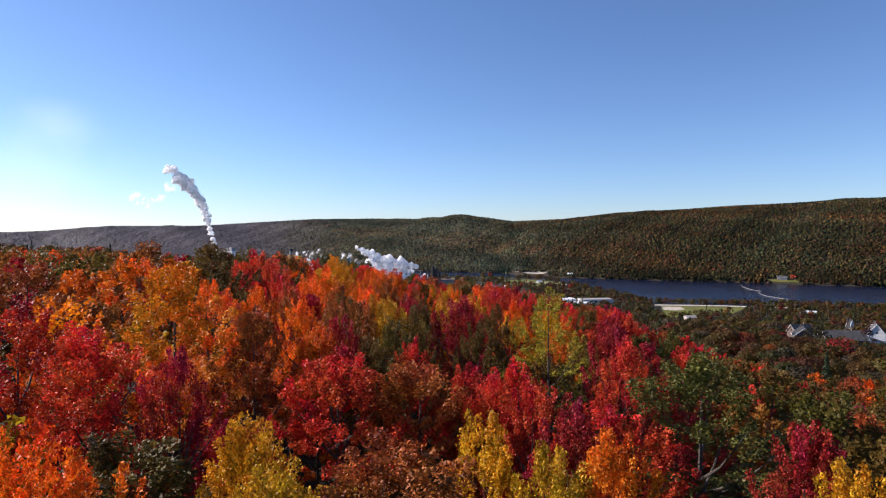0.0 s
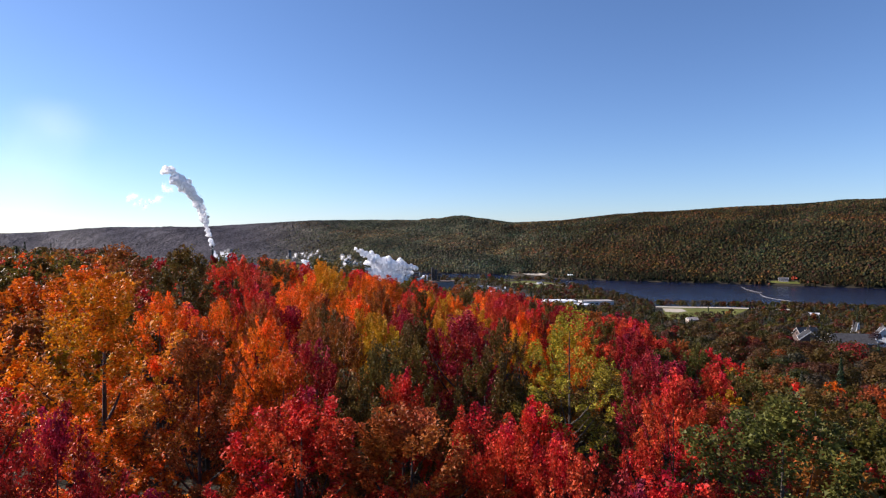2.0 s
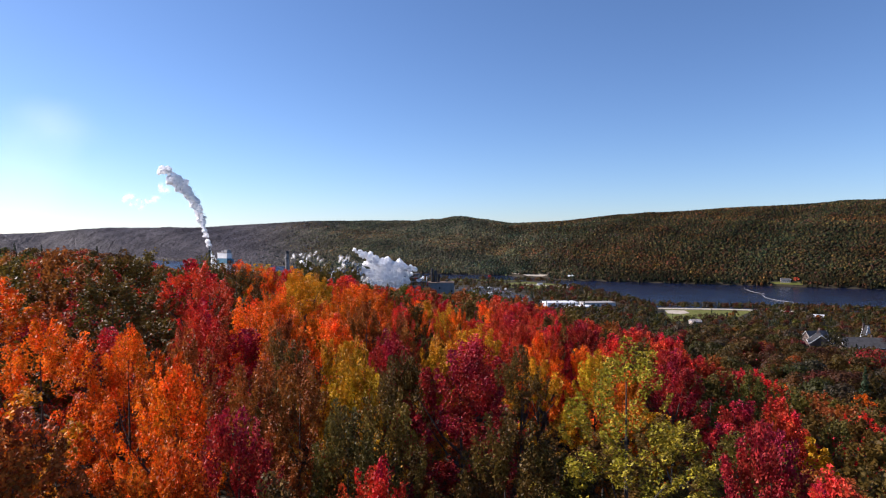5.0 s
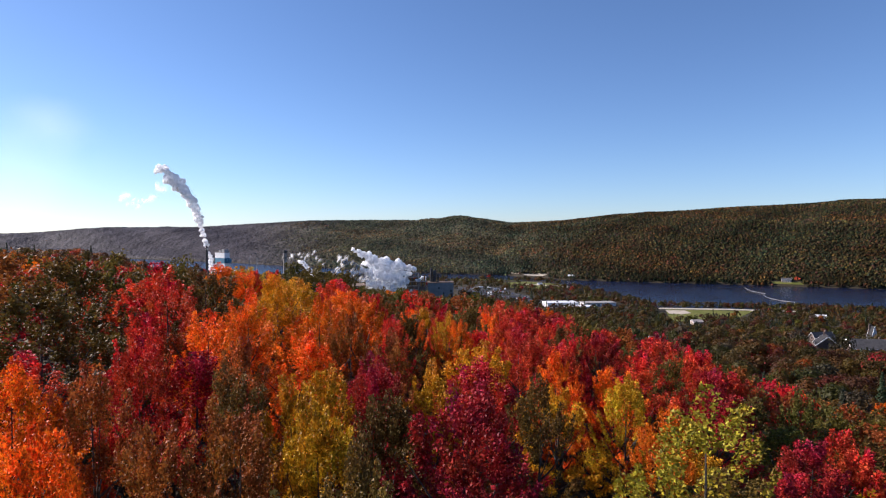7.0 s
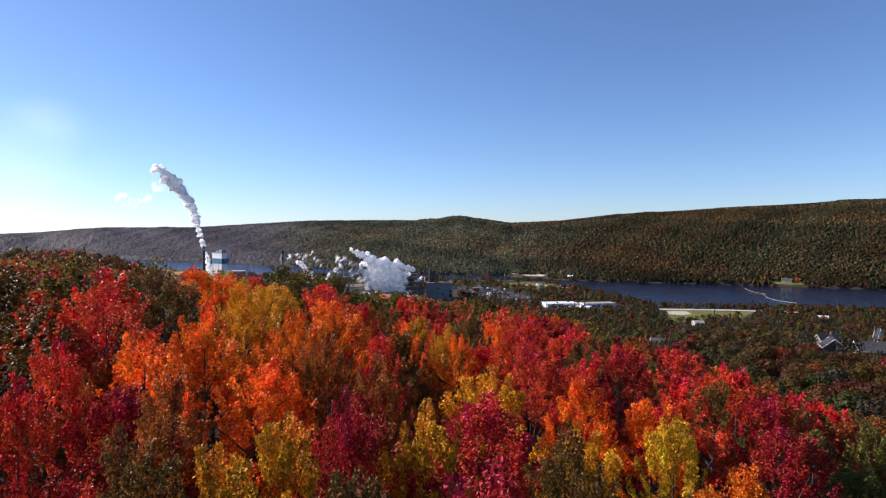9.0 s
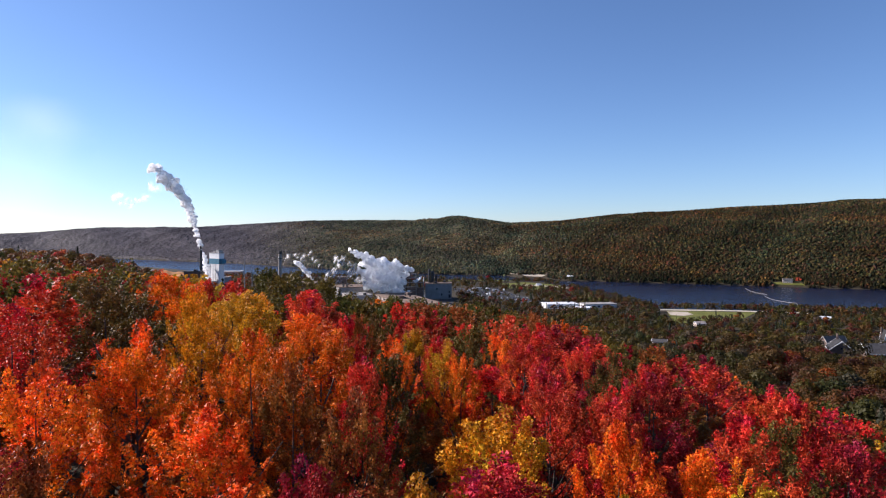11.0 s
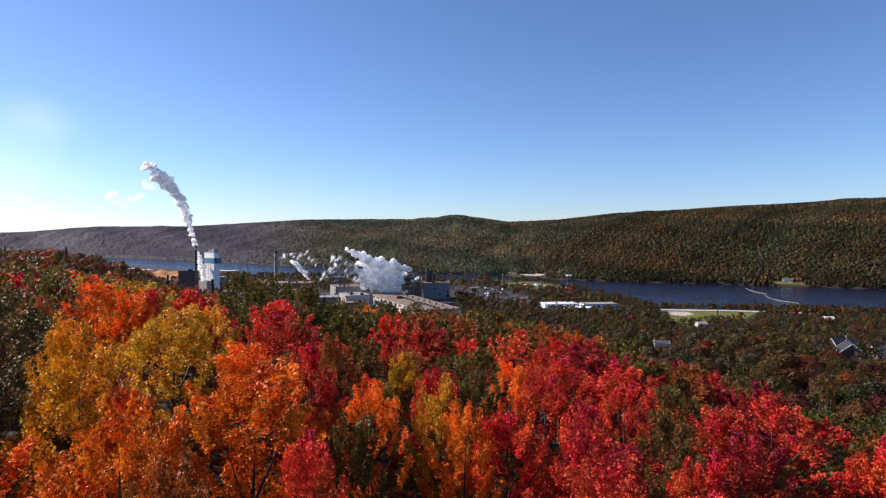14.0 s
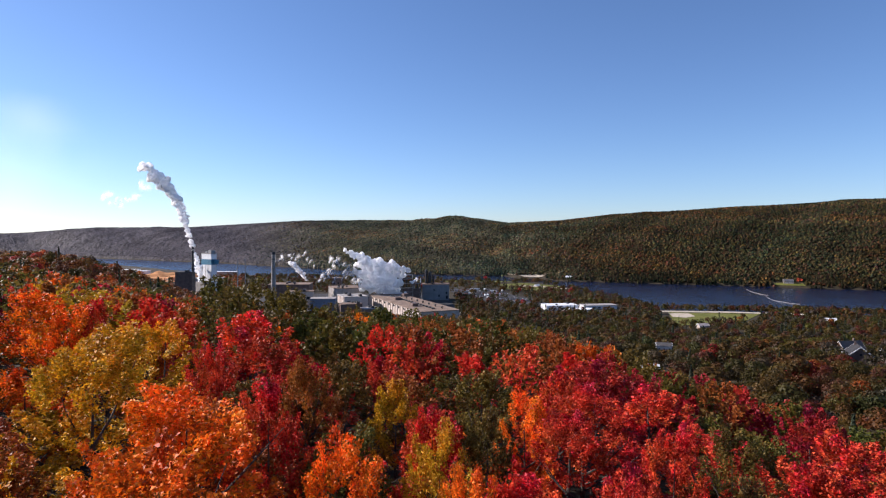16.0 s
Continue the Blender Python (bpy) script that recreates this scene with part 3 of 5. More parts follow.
def inside(x, y, outline):
    """Which of the points lie within the outline."""
    hit = np.zeros(len(x), bool)
    for (x0, y0), (x1, y1) in zip(outline, outline[1:] + outline[:1]):
        if y0 != y1:
            hit ^= ((y0 > y) != (y1 > y)) & (x < (x1 - x0) * (y - y0) / (y1 - y0) + x0)
    return hit


def open_ground(x, y):
    """Where no wood grows: the mill, the car park, the field and the gardens."""
    mill = (y > 893 - 0.15 * np.abs(x + 60)) & (x < 34) & (x > -440) & (y < 1340)
    yard = (x < -620) & (x > -1060) & (y > 1660) & (y < 2050)
    lot = inside(x, y, [(12, 1448), (144, 1448), (162, 1300), (204, 1160), (182, 1106), (108, 1132), (34, 1290)])
    club = (x > 165) & (x < 312) & (y > 1008) & (y < 1095)
    lawns = inside(x, y, [(155, 1420), (145, 1560), (220, 1605), (295, 1510), (290, 1420), (225, 1385)]) | ((x > 15) & (x < 210) & (y > 1640) & (y < 1745))
    pitch = inside(x, y, [(314, 872), (346, 1030), (352, 1046), (470, 1032), (585, 994), (578, 970), (510, 990), (445, 915)])
    grove = np.sin(x * 12.9898 + y * 78.233) * 43758.5453
    grove = grove - np.floor(grove) < 0.10
    copse = rolling(x * 3, y * 3, 60) > 0.75
    out = mill | yard | (lot & ~grove & ~copse) | club | (lawns & ~grove) | pitch
    for cx, cy, r in CLEAR:
        out = out | ((x - cx) ** 2 + ((y - cy) * np.where(y < cy, 0.55, 1.0)) ** 2 < r * r * 1.2)
    return out


SLOPE_TINTS = np.array([(0.165, 0.112, 0.026), (0.185, 0.110, 0.032), (0.110, 0.092, 0.030), (0.225, 0.084, 0.030), (0.165, 0.070, 0.036),
                        (0.180, 0.165, 0.032), (0.56, 0.050, 0.044), (0.50, 0.135, 0.030), (0.115, 0.105, 0.032), (0.135, 0.105, 0.075), (0.20, 0.055, 0.040)]) * (0.49, 0.465, 0.39)
SLOPE_ODDS = (0.19, 0.21, 0.15, 0.06, 0.11, 0.06, 0.006, 0.004, 0.09, 0.08, 0.04)
BROWN_ODDS = (0.07, 0.12, 0.07, 0.34, 0.20, 0.01, 0.02, 0.10, 0.03, 0.02, 0.02)
CONIFER_TINT = np.array((0.030, 0.040, 0.020))
# houses that look up to the hilltop over lower trees: place and height of the ground floor
OUTLOOK = ((221, 652, 19), (98, 352, 65), (350, 860, 9.5), (268, 407, 58.5))
# dark and rust coloured garden trees beside the houses
GARDEN = {(246, 392): (0.07, 0.032, 0.03), (252, 398): (0.06, 0.03, 0.03), (276, 394): (0.06, 0.032, 0.03), (309, 447): (0.16, 0.06, 0.026), (300, 436): (0.24, 0.07, 0.024), (238, 388): (0.05, 0.042, 0.02)}
# single red and orange trees on the slope
BRIGHT = ((333, 753), (340, 757), (286, 790), (131, 352), (123, 361), (128, 346), (152, 306), (192, 346), (662, 969), (265, 877), (145, 269), (593, 891),
          (600, 896), *GARDEN, (153, 361), (158, 355), (145, 300), (180, 395), (90, 330), (85, 318), (236, 372))


def clump_points(rng, r, h, low, clumps, n):
    """Places and directions of leaves over the rounded clumps of a crown seen from afar."""
    u = np.concatenate([[1.0], rng.random(clumps - 1) ** 0.7])
    a = np.arange(clumps) * 2.4 + rng.uniform(-0.5, 0.5, clumps)
    size = r * rng.uniform(0.36, 0.58, clumps)
    q = (r - 0.6 * size) * np.sqrt(np.clip(1 - 0.85 * u ** 2, 0.02, 1)) * rng.uniform(0.6, 1.05, clumps)
    mid = np.stack([np.cos(a) * q, np.sin(a) * q, low + (h - low) * u - size * 0.7], 1)
    k = rng.choice(clumps, n, p=size ** 2 / (size ** 2).sum())
    o = rng.normal(size=(n, 3)) + (0, 0, 0.35)
    o = unit(np.where(o[:, 2:] < -0.5, o * (1, 1, -1), o))
    return mid[k] + o * (size[k] * rng.uniform(0.82, 1.08, n))[:, None], unit(o + rng.normal(size=(n, 3)) * 0.28)


def cone_points(rng, r, h, n):
    """Places and directions of needles' tufts over the drooping boughs of a conifer."""
    u = rng.random(n) ** 1.35
    a = rng.uniform(0, 2 * math.pi, n)
    tier = 0.75 + 0.25 * np.sin(u * 40)
    q = r * (1 - u) * tier * rng.uniform(0.8, 1.0, n) + 0.1
    side = np.stack([np.cos(a), np.sin(a), 0 * a], 1)
    p = side * q[:, None] + np.stack([0 * u, 0 * u, h * (0.1 + 0.9 * u) - 0.2 * q], 1)
    return p, unit(side + (0, 0, 0.4) + rng.normal(size=(n, 3)) * 0.25)


def build_slope_forest():
    rng = np.random.default_rng(8)
    n = 30000
    y = 150 + 1700 * rng.random(n) ** 0.95
    x = (y + 20) * rng.uniform(-0.78, 0.78, n)
    keep = ~open_ground(x, y) & (y < near_shore(x) - 9) & ((y > 300) | (x > 40)) & (rng.random(n) < np.where(y > 1250, 0.6, 1.0))
    x, y = x[keep], y[keep]
    pick, seen = [], set()
    for k in range(len(x)):
        g = 9.2 if y[k] < 700 else 8.8
        key = (int(x[k] // g), int(y[k] // g))
        if key not in seen:
            seen.add(key)
            pick.append(k)
    spots = np.array(BRIGHT)
    x, y = np.concatenate([spots[:, 0], x[pick]]), np.concatenate([spots[:, 1], y[pick]])
    z = land(x, y)
    vs, fs, ts, base = [], [], [], 0
    for k in range(len(x)):
        m = 760 if y[k] < 330 else (430 if y[k] < 600 else (180 if y[k] < 900 else 90))
        if -0.2 * y[k] < x[k] < 0.1 * y[k] and y[k] < 850:
            m = 60
        r = rng.choice((3.6, 5.2, 6.6, 8.4), p=(0.15, 0.35, 0.33, 0.17)) * rng.uniform(0.85, 1.15) * (1.0 if y[k] < 700 else 0.85)
        h = rng.uniform(8.0, 12.5) + 0.45 * (r - 5)
        if 290 < y[k] < 450 and 0.56 < x[k] / y[k] < 0.78:
            h = 11.5 if (x[k], y[k]) in GARDEN else min(h, float(np.interp(y[k], [300, 385], [10, 3.2])))
        for hx, hy, hz in OUTLOOK:
            u = (y[k] - 62) / (hy - 62)
            if u < 0.995 and abs(x[k] - hx * u) < 9 + r * 0.5:
                h = max(2.2, min(h, 132 + (hz - 132) * u - z[k]))
        r = min(r, max(h * 0.75, 2.0))
        t = SLOPE_TINTS[rng.choice(11, p=SLOPE_ODDS if x[k] > -0.3 * y[k] else BROWN_ODDS)]
        if k < len(spots):
            t = SLOPE_TINTS[6 if k % 2 else 7] * 0.9
        if (x[k], y[k]) in GARDEN:
            t = np.array(GARDEN[(x[k], y[k])]) * 0.75
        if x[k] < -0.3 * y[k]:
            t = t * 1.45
        if k >= len(spots) and rng.random() < np.where(y[k] > 700, 0.14, 0.05):
            p, nrm = cone_points(rng, r * 0.5, h * 1.35, m)
            size, t = 1.3 * r / math.sqrt(m), CONIFER_TINT * rng.uniform(0.7, 1.4)
        else:
            p, nrm = clump_points(rng, r, h, h * 0.3, int(rng.integers(6, 11)), m)
            size = 1.9 * r / math.sqrt(m)
        v, f = leaf_cards(rng, p, nrm, rng.uniform(0.7, 1.3, m) * size)
        vs.append(v + (x[k], y[k], z[k]))
        fs.append(f + base)
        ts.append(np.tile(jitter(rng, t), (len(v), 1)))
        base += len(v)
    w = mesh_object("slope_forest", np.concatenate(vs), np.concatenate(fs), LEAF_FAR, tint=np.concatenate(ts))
    tagged(w, "olive and brown mixed wood on the lower slope", "forest", kind="stuff")


build_slope_forest()

# ---- woods on the hills beyond the lake ----
RUST_TINTS = np.array([(0.040, 0.039, 0.012), (0.064, 0.046, 0.013), (0.092, 0.046, 0.014), (0.031, 0.031, 0.012), (0.098, 0.064, 0.014), (0.076, 0.034, 0.016)]) * (0.66, 0.74, 1.05)
GREEN_TINTS = np.array([(0.062, 0.064, 0.036), (0.080, 0.074, 0.036), (0.096, 0.070, 0.040), (0.050, 0.056, 0.036), (0.100, 0.088, 0.036), (0.080, 0.062, 0.046)]) * 1.0
# farthest hills on the left: aerial haze mixed into the leaf colours
HAZE_TINTS = np.array([(0.084, 0.076, 0.072), (0.094, 0.080, 0.070), (0.106, 0.080, 0.068), (0.070, 0.068, 0.070), (0.096, 0.084, 0.062), (0.098, 0.072, 0.072)]) * (0.72, 0.76, 0.9)


def hill_woods(name, view0, view1, count, conifers, odds, label, seed):
    """Round and pointed crowns over the slopes between two bearings."""
    rng = np.random.default_rng(seed)
    bear = (rng.uniform(view0, view1, count * 3) - 784) / 1079
    r = 1300 * (4600 / 1300) ** (rng.random(count * 3) ** 0.9)
    y = 64 + r
    x = r * bear
    f = y - far_shore(x)
    view = 784 + 1079 * bear
    top = np.interp(view, [0, 400, 740, 830, 960, 1256, 1568], [4300, 3900, 3500, 3200, 2950, 2750, 2500])
    keep = (f > -3) & (r < top + 90) & ~((np.abs(x - 268) < 52) & (f < 62)) & ~((x > 838) & (x < 905) & (f < 34))
    x, y, f = x[keep][:count], y[keep][:count], f[keep][:count]
    bearing = 784 + 1079 * x / (y - 64)
    single = rng.random(len(x)) < 0.2 + 0.8 * smooth(400, 640, bearing)
    x, y, f, bearing = x[single], y[single], f[single], bearing[single]
    z = land(x, y)
    n = len(x)
    dist = np.hypot(x, y)
    spiky = rng.random(n) < np.where(f < 60, 0.75, conifers)
    tone = rolling(x, y, 130) + rng.normal(size=n) * 0.8
    pick = rng.choice(6, n, p=odds)
    # towards the left bearings, crowns take the tints with haze painted in
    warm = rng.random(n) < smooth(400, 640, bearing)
    tint = np.where(warm[:, None], np.where((rng.random(n) < smooth(780, 1120, bearing))[:, None], RUST_TINTS[pick], GREEN_TINTS[pick]), HAZE_TINTS[pick])
    patch = rolling(x + 300, y * 1.3, 95)
    tint = tint * (1 + np.where(warm, 0.26, 0.13) * np.clip(patch, -1.2, 1.6))[:, None]
    stand = rolling(x - 500, y * 1.2, 150)
    tint = np.where((stand > 0.55)[:, None], tint * (1.3, 0.98, 0.85), np.where((stand < -0.6)[:, None], tint * (0.72, 0.9, 0.95), tint))
    tint = np.where((tone > 1.1)[:, None], tint * (1.25, 1.1, 0.9), tint)
    tint = np.where(spiky[:, None], tint * np.where(warm[:, None], (0.42, 0.58, 0.7), (0.84, 0.88, 0.95)), tint) * np.where(warm[:, None], rng.uniform(0.7, 1.5, (n, 1)), rng.uniform(0.75, 1.35, (n, 1)))
    tint = np.where((np.hypot(x - 906, y - 1574) < 7)[:, None], (0.34, 0.04, 0.03), tint)
    rad = rng.choice([2.6, 3.4, 4.4, 5.6], n, p=(0.2, 0.4, 0.3, 0.1)) * rng.uniform(0.85, 1.2, n)
    tall = rng.uniform(7.5, 10.5, n)
    # round crowns: five-sided domes of two rings and a top
    k = np.where(~spiky)[0]
    a5 = np.arange(5) / 5 * 2 * math.pi
    dome = np.concatenate([np.stack([np.cos(a5), np.sin(a5), 0 * a5 - 1.0], 1), np.stack([0.66 * np.cos(a5 + 0.6), 0.66 * np.sin(a5 + 0.6), 0 * a5 - 0.3], 1), [(0.05, 0.05, 0.0)]])
    deep = rad[k] * rng.uniform(0.9, 1.4, len(k)) * np.where(warm[k], 1.0, 0.6)
    v = (dome[None] * np.stack([rad[k], rad[k], deep], 1)[:, None] * rng.uniform(0.65, 1.35, (len(k), 11, 1)) + np.stack([x[k], y[k], z[k] + tall[k]], 1)[:, None]).reshape(-1, 3)
    fan = np.array([q for i in range(5) for q in ((i, (i + 1) % 5, 5 + i), ((i + 1) % 5, 5 + (i + 1) % 5, 5 + i), (5 + i, 5 + (i + 1) % 5, 10))])
    fv = (fan[None] + 11 * np.arange(len(k))[:, None, None]).reshape(-1, 3)
    t = np.repeat(tint[k], 11, 0)
    # pointed crowns
    k = np.where(spiky)[0]
    ang = np.arange(6) / 6 * 2 * math.pi
    ring = np.stack([np.cos(ang), np.sin(ang), 0 * ang], 1)
    cv = np.concatenate([ring[None] * (rad[k] * 0.55)[:, None, None] * rng.uniform(0.8, 1.25, (len(k), 6, 1))
                         + np.stack([x[k], y[k], z[k] + 1], 1)[:, None],
                         np.stack([x[k], y[k], z[k] + tall[k] * 1.25], 1)[:, None]], 1)
    one = np.array([(i, (i + 1) % 6, 6) for i in range(6)])
    cf = (one[None] + 7 * np.arange(len(k))[:, None, None]).reshape(-1, 3) + len(v)
    # the closed leaf cover between the single crowns
    gb, gr = np.meshgrid((np.linspace(view0, view1, 320) - 784) / 1079, np.geomspace(1300, 4500, 250))
    gx, gy = (gr * gb).ravel(), (64 + gr).ravel()
    gf = gy - far_shore(gx)
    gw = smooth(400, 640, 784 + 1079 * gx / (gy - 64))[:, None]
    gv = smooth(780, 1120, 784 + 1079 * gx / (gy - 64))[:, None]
    # the cover blends into the same haze-greyed colour on the left
    gt = (HAZE_TINTS.mean(0) * (1 - gw) + (GREEN_TINTS.mean(0) * (1 - gv) + RUST_TINTS.mean(0) * gv) * gw) * 0.88 * (1 + (0.13 + 0.13 * gw[:, 0]) * np.clip(rolling(gx + 300, gy * 1.3, 95), -1.2, 1.6))[:, None]
    gt = gt * rng.uniform(0.72, 1.3, (len(gx), 1))
    gone = (gf < 14) | ((np.abs(gx - 268) < 62) & (gf < 75)) | ((gx > 828) & (gx < 915) & (gf < 48)) | (gr.ravel() > np.interp(784 + 1079 * gb.ravel(), [0, 400, 740, 830, 960, 1256, 1568], [4300, 3900, 3500, 3200, 2950, 2750, 2500]) + 60)
    gz = land(gx, gy) + np.where(gone, -3.0, 7.4 - 3.2 * gw[:, 0] + rng.uniform(-1, 1, len(gx)) * (2.6 - 1.4 * gw[:, 0]))
    gi, gj = (a.ravel() for a in np.meshgrid(np.arange(319), np.arange(249)))
    quad = np.stack([gj * 320 + gi, gj * 320 + gi + 1, gj * 320 + gi + 321, gj * 320 + gi + 320], 1)
    quad = quad[~gone[quad].all(1)]
    gq = np.concatenate([quad[:, (0, 1, 2)], quad[:, (0, 2, 3)]]) + len(v) + 7 * len(k)
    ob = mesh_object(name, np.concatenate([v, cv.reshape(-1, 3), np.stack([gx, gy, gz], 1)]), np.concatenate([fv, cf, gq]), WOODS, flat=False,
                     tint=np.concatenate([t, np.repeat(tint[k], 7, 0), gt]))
    return tagged(ob, label, "forest", kind="stuff")


hill_woods("far_woods", -60, 940, 32000, 0.26, (0.28, 0.17, 0.10, 0.29, 0.06, 0.10), "distant wooded hills in dull green and brown, greyed by painted haze", 21)
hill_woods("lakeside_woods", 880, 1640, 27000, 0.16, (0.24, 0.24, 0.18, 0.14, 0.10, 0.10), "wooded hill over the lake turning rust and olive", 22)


# ---- fields, roads and lots by the water ----
sheet("sports_field", [(322, 880), (366, 1022), (500, 1000), (440, 925)], GRASS, "mown green sports field", "field")
sheet("sand_patch", [(352, 968), (362, 1010), (392, 1004), (388, 972), (368, 958)], SAND, "pale sandy patch of a ball field", "sand", 0.7)
sheet("lake_road", [(352, 1024), (356, 1040), (470, 1026), (580, 990), (576, 976), (468, 1010)], SAND, "pale gravel road along the lake", "road", 0.8)
sheet("car_park", [(20, 1440), (136, 1440), (154, 1300), (196, 1160), (178, 1116), (114, 1140), (42, 1290)], ASPHALT, "dark asphalt car park beside the mill", "car park", 0.5)
sheet("lawn", [(160, 1420), (150, 1560), (220, 1600), (290, 1510), (285, 1420), (225, 1390)], GRASS, "green lawn on the point", "lawn", 0.5)
sheet("lawn", [(20, 1640), (40, 1745), (200, 1690), (210, 1640)], GRASS, "green lawn by the channel", "lawn", 0.5)
sheet("point_road", [(195, 1500), (200, 1525), (285, 1470), (296, 1420), (280, 1425), (265, 1460)], SAND, "pale gravel road on the point", "road", 0.9)
sheet("mill_yard", [(-30, 905), (40, 930), (20, 1300), (-260, 1330), (-440, 1200), (-400, 1000), (-200, 960)], ASPHALT, "grey paved yard round the mill", "yard", 0.5)
sheet("chip_yard", [(-930, 1690), (-640, 1640), (-600, 1860), (-680, 1930), (-900, 1960)], CHIPS, "orange brown yard strewn with wood chips", "yard", 0.6)
sheet("landing", [(222, 1985), (262, 1895), (300, 1866), (325, 1880), (310, 1915), (240, 1960)], SAND, "bare sandy landing on the far shore", "landing", 0.8)
sheet("shore_lawn", [(842, 1572), (870, 1558), (903, 1541), (905, 1562), (868, 1580), (846, 1588)], GRASS, "lawn on the far shore", "lawn", 0.8)


# ---- buildings ----
def flat_building(name, x, y, z, turn, w, d, h, wall, roof, label, bays=0, openings=(), vents=0, lip=0.8):
    """A flat-roofed works building: walls, roof with a kerb, pilasters, door and window openings, roof vents."""
    b = thing(name, x, y, z, turn, label, "building")
    box("wall", (0, 0, -3, w, d, h), wall, b)
    box("roof", (-lip, -lip, h, w + lip, d + lip, h + 0.9), roof, b, bevel=0.2)
    for k in range(bays):
        u = d * (k + 0.5) / bays
        box("pilaster", (-0.7, u - 0.7, -1, 0, u + 0.7, h - 0.1), wall, b)
    for u, v, ww, hh in openings:
        box("window", (u, -0.25, v, u + ww, 0.0, v + hh), GLASS, b)
    rng = random.Random(len(label) + int(abs(x)))
    for k in range(vents):
        cx, cy, s = rng.uniform(0.15, 0.85) * w, d * (k + 0.5) / vents, rng.uniform(1.2, 2.6)
        box("roof_vent", (cx - s, cy - s * 1.4, h + 0.9, cx + s, cy + s * 1.4, h + 0.9 + s * 1.3), DARK_STEEL, b, bevel=0.2)
    return b


def paper_hall():
    b = thing("paper_hall", -21.5, 896, 8, 22.5, "long cream mill hall with a flat gravel roof", "building")
    w, d, h = 58.0, 256.0, 17.0
    box("wall", (0, 0, -3, w, d, h - 5.0), CREAM, b)
    box("upper_wall", (0.4, 0.4, h - 5.0, w - 0.4, d - 0.4, h), CREAM, b)
    box("roof", (-0.9, -0.9, h, w + 0.9, d + 0.9, h + 0.8), ROOF_GREY, b, bevel=0.2)
    for k in range(22):
        u = d * (k + 0.5) / 22
        box("pilaster", (-0.8, u - 0.6, -1, 0, u + 0.6, h - 0.2), CREAM if k % 4 else CONCRETE, b)
        if k % 2:
            box("window", (-0.3, u + 2.5, h - 4.4, 0.35, u + 8.2, h - 1.8), GLASS, b)
    for k in range(16):
        u = 20 + 12.5 * k
        box("roof_vent", (25, u, h + 0.8, 29, u + 6, h + 2.8), DARK_STEEL, b, bevel=0.3)
        if k % 2 == 0:
            bm = bmesh.new()
            add_tube(bm, (41, u + 3, h + 0.8), (41, u + 3, h + 3.4), 1.1, 1.1, 10)
            add_tube(bm, (41, u + 3, h + 3.4), (41, u + 3, h + 4.2), 1.7, 0.7, 10)
            part("exhaust_cowl", bm, DARK_STEEL, b)
    for u, v in ((10, 60), (14, 150), (46, 200)):
        box("penthouse", (u, v, h + 0.8, u + 9, v + 13, h + 5.2), BROWN_CLAD, b, bevel=0.2)


paper_hall()
flat_building("tower_block", -27, 1200, 8, 0, 50, 34, 29.5, GREY_CLAD, ROOF_GREY, "windowless grey clad tower block of the mill",
              openings=((21, 18, 2.2, 3.5), (30, 7, 2.4, 4), (44, 3, 4, 6), (44, 12, 3, 4)), vents=3)


def twin_vessels():
    b = thing("digester", -14, 1218, 38.4, 0, "pair of tall dark steel vessels on the tower block", "tank")
    for k, (dx, r, h) in enumerate(((-6, 2.6, 25), (0.5, 3.4, 21), (7.5, 2.0, 14))):
        bm = bmesh.new()
        add_tube(bm, (dx, 0, 0), (dx, 0, h), r, r, 14)
        add_tube(bm, (dx, 0, h), (dx, 0, h + 1.6), r, r * 0.4, 14)
        part("vessel", bm, DARK_STEEL, b)
    box("platform", (-10, -4, 9.6, 10, 4, 10.1), DARK_STEEL, b)
    for k in range(6):
        bm = bmesh.new()
        add_tube(bm, (-9.6 + 3.8 * k, -3.8, 10.1), (-9.6 + 3.8 * k, -3.8, 11.2), 0.09, 0.09, 6)
        part("rail_post", bm, DARK_STEEL, b)
    bm = bmesh.new()
    add_tube(bm, (-9.6, -3.8, 11.2), (9.6, -3.8, 11.2), 0.09, 0.09, 6)
    part("handrail", bm, DARK_STEEL, b)


twin_vessels()


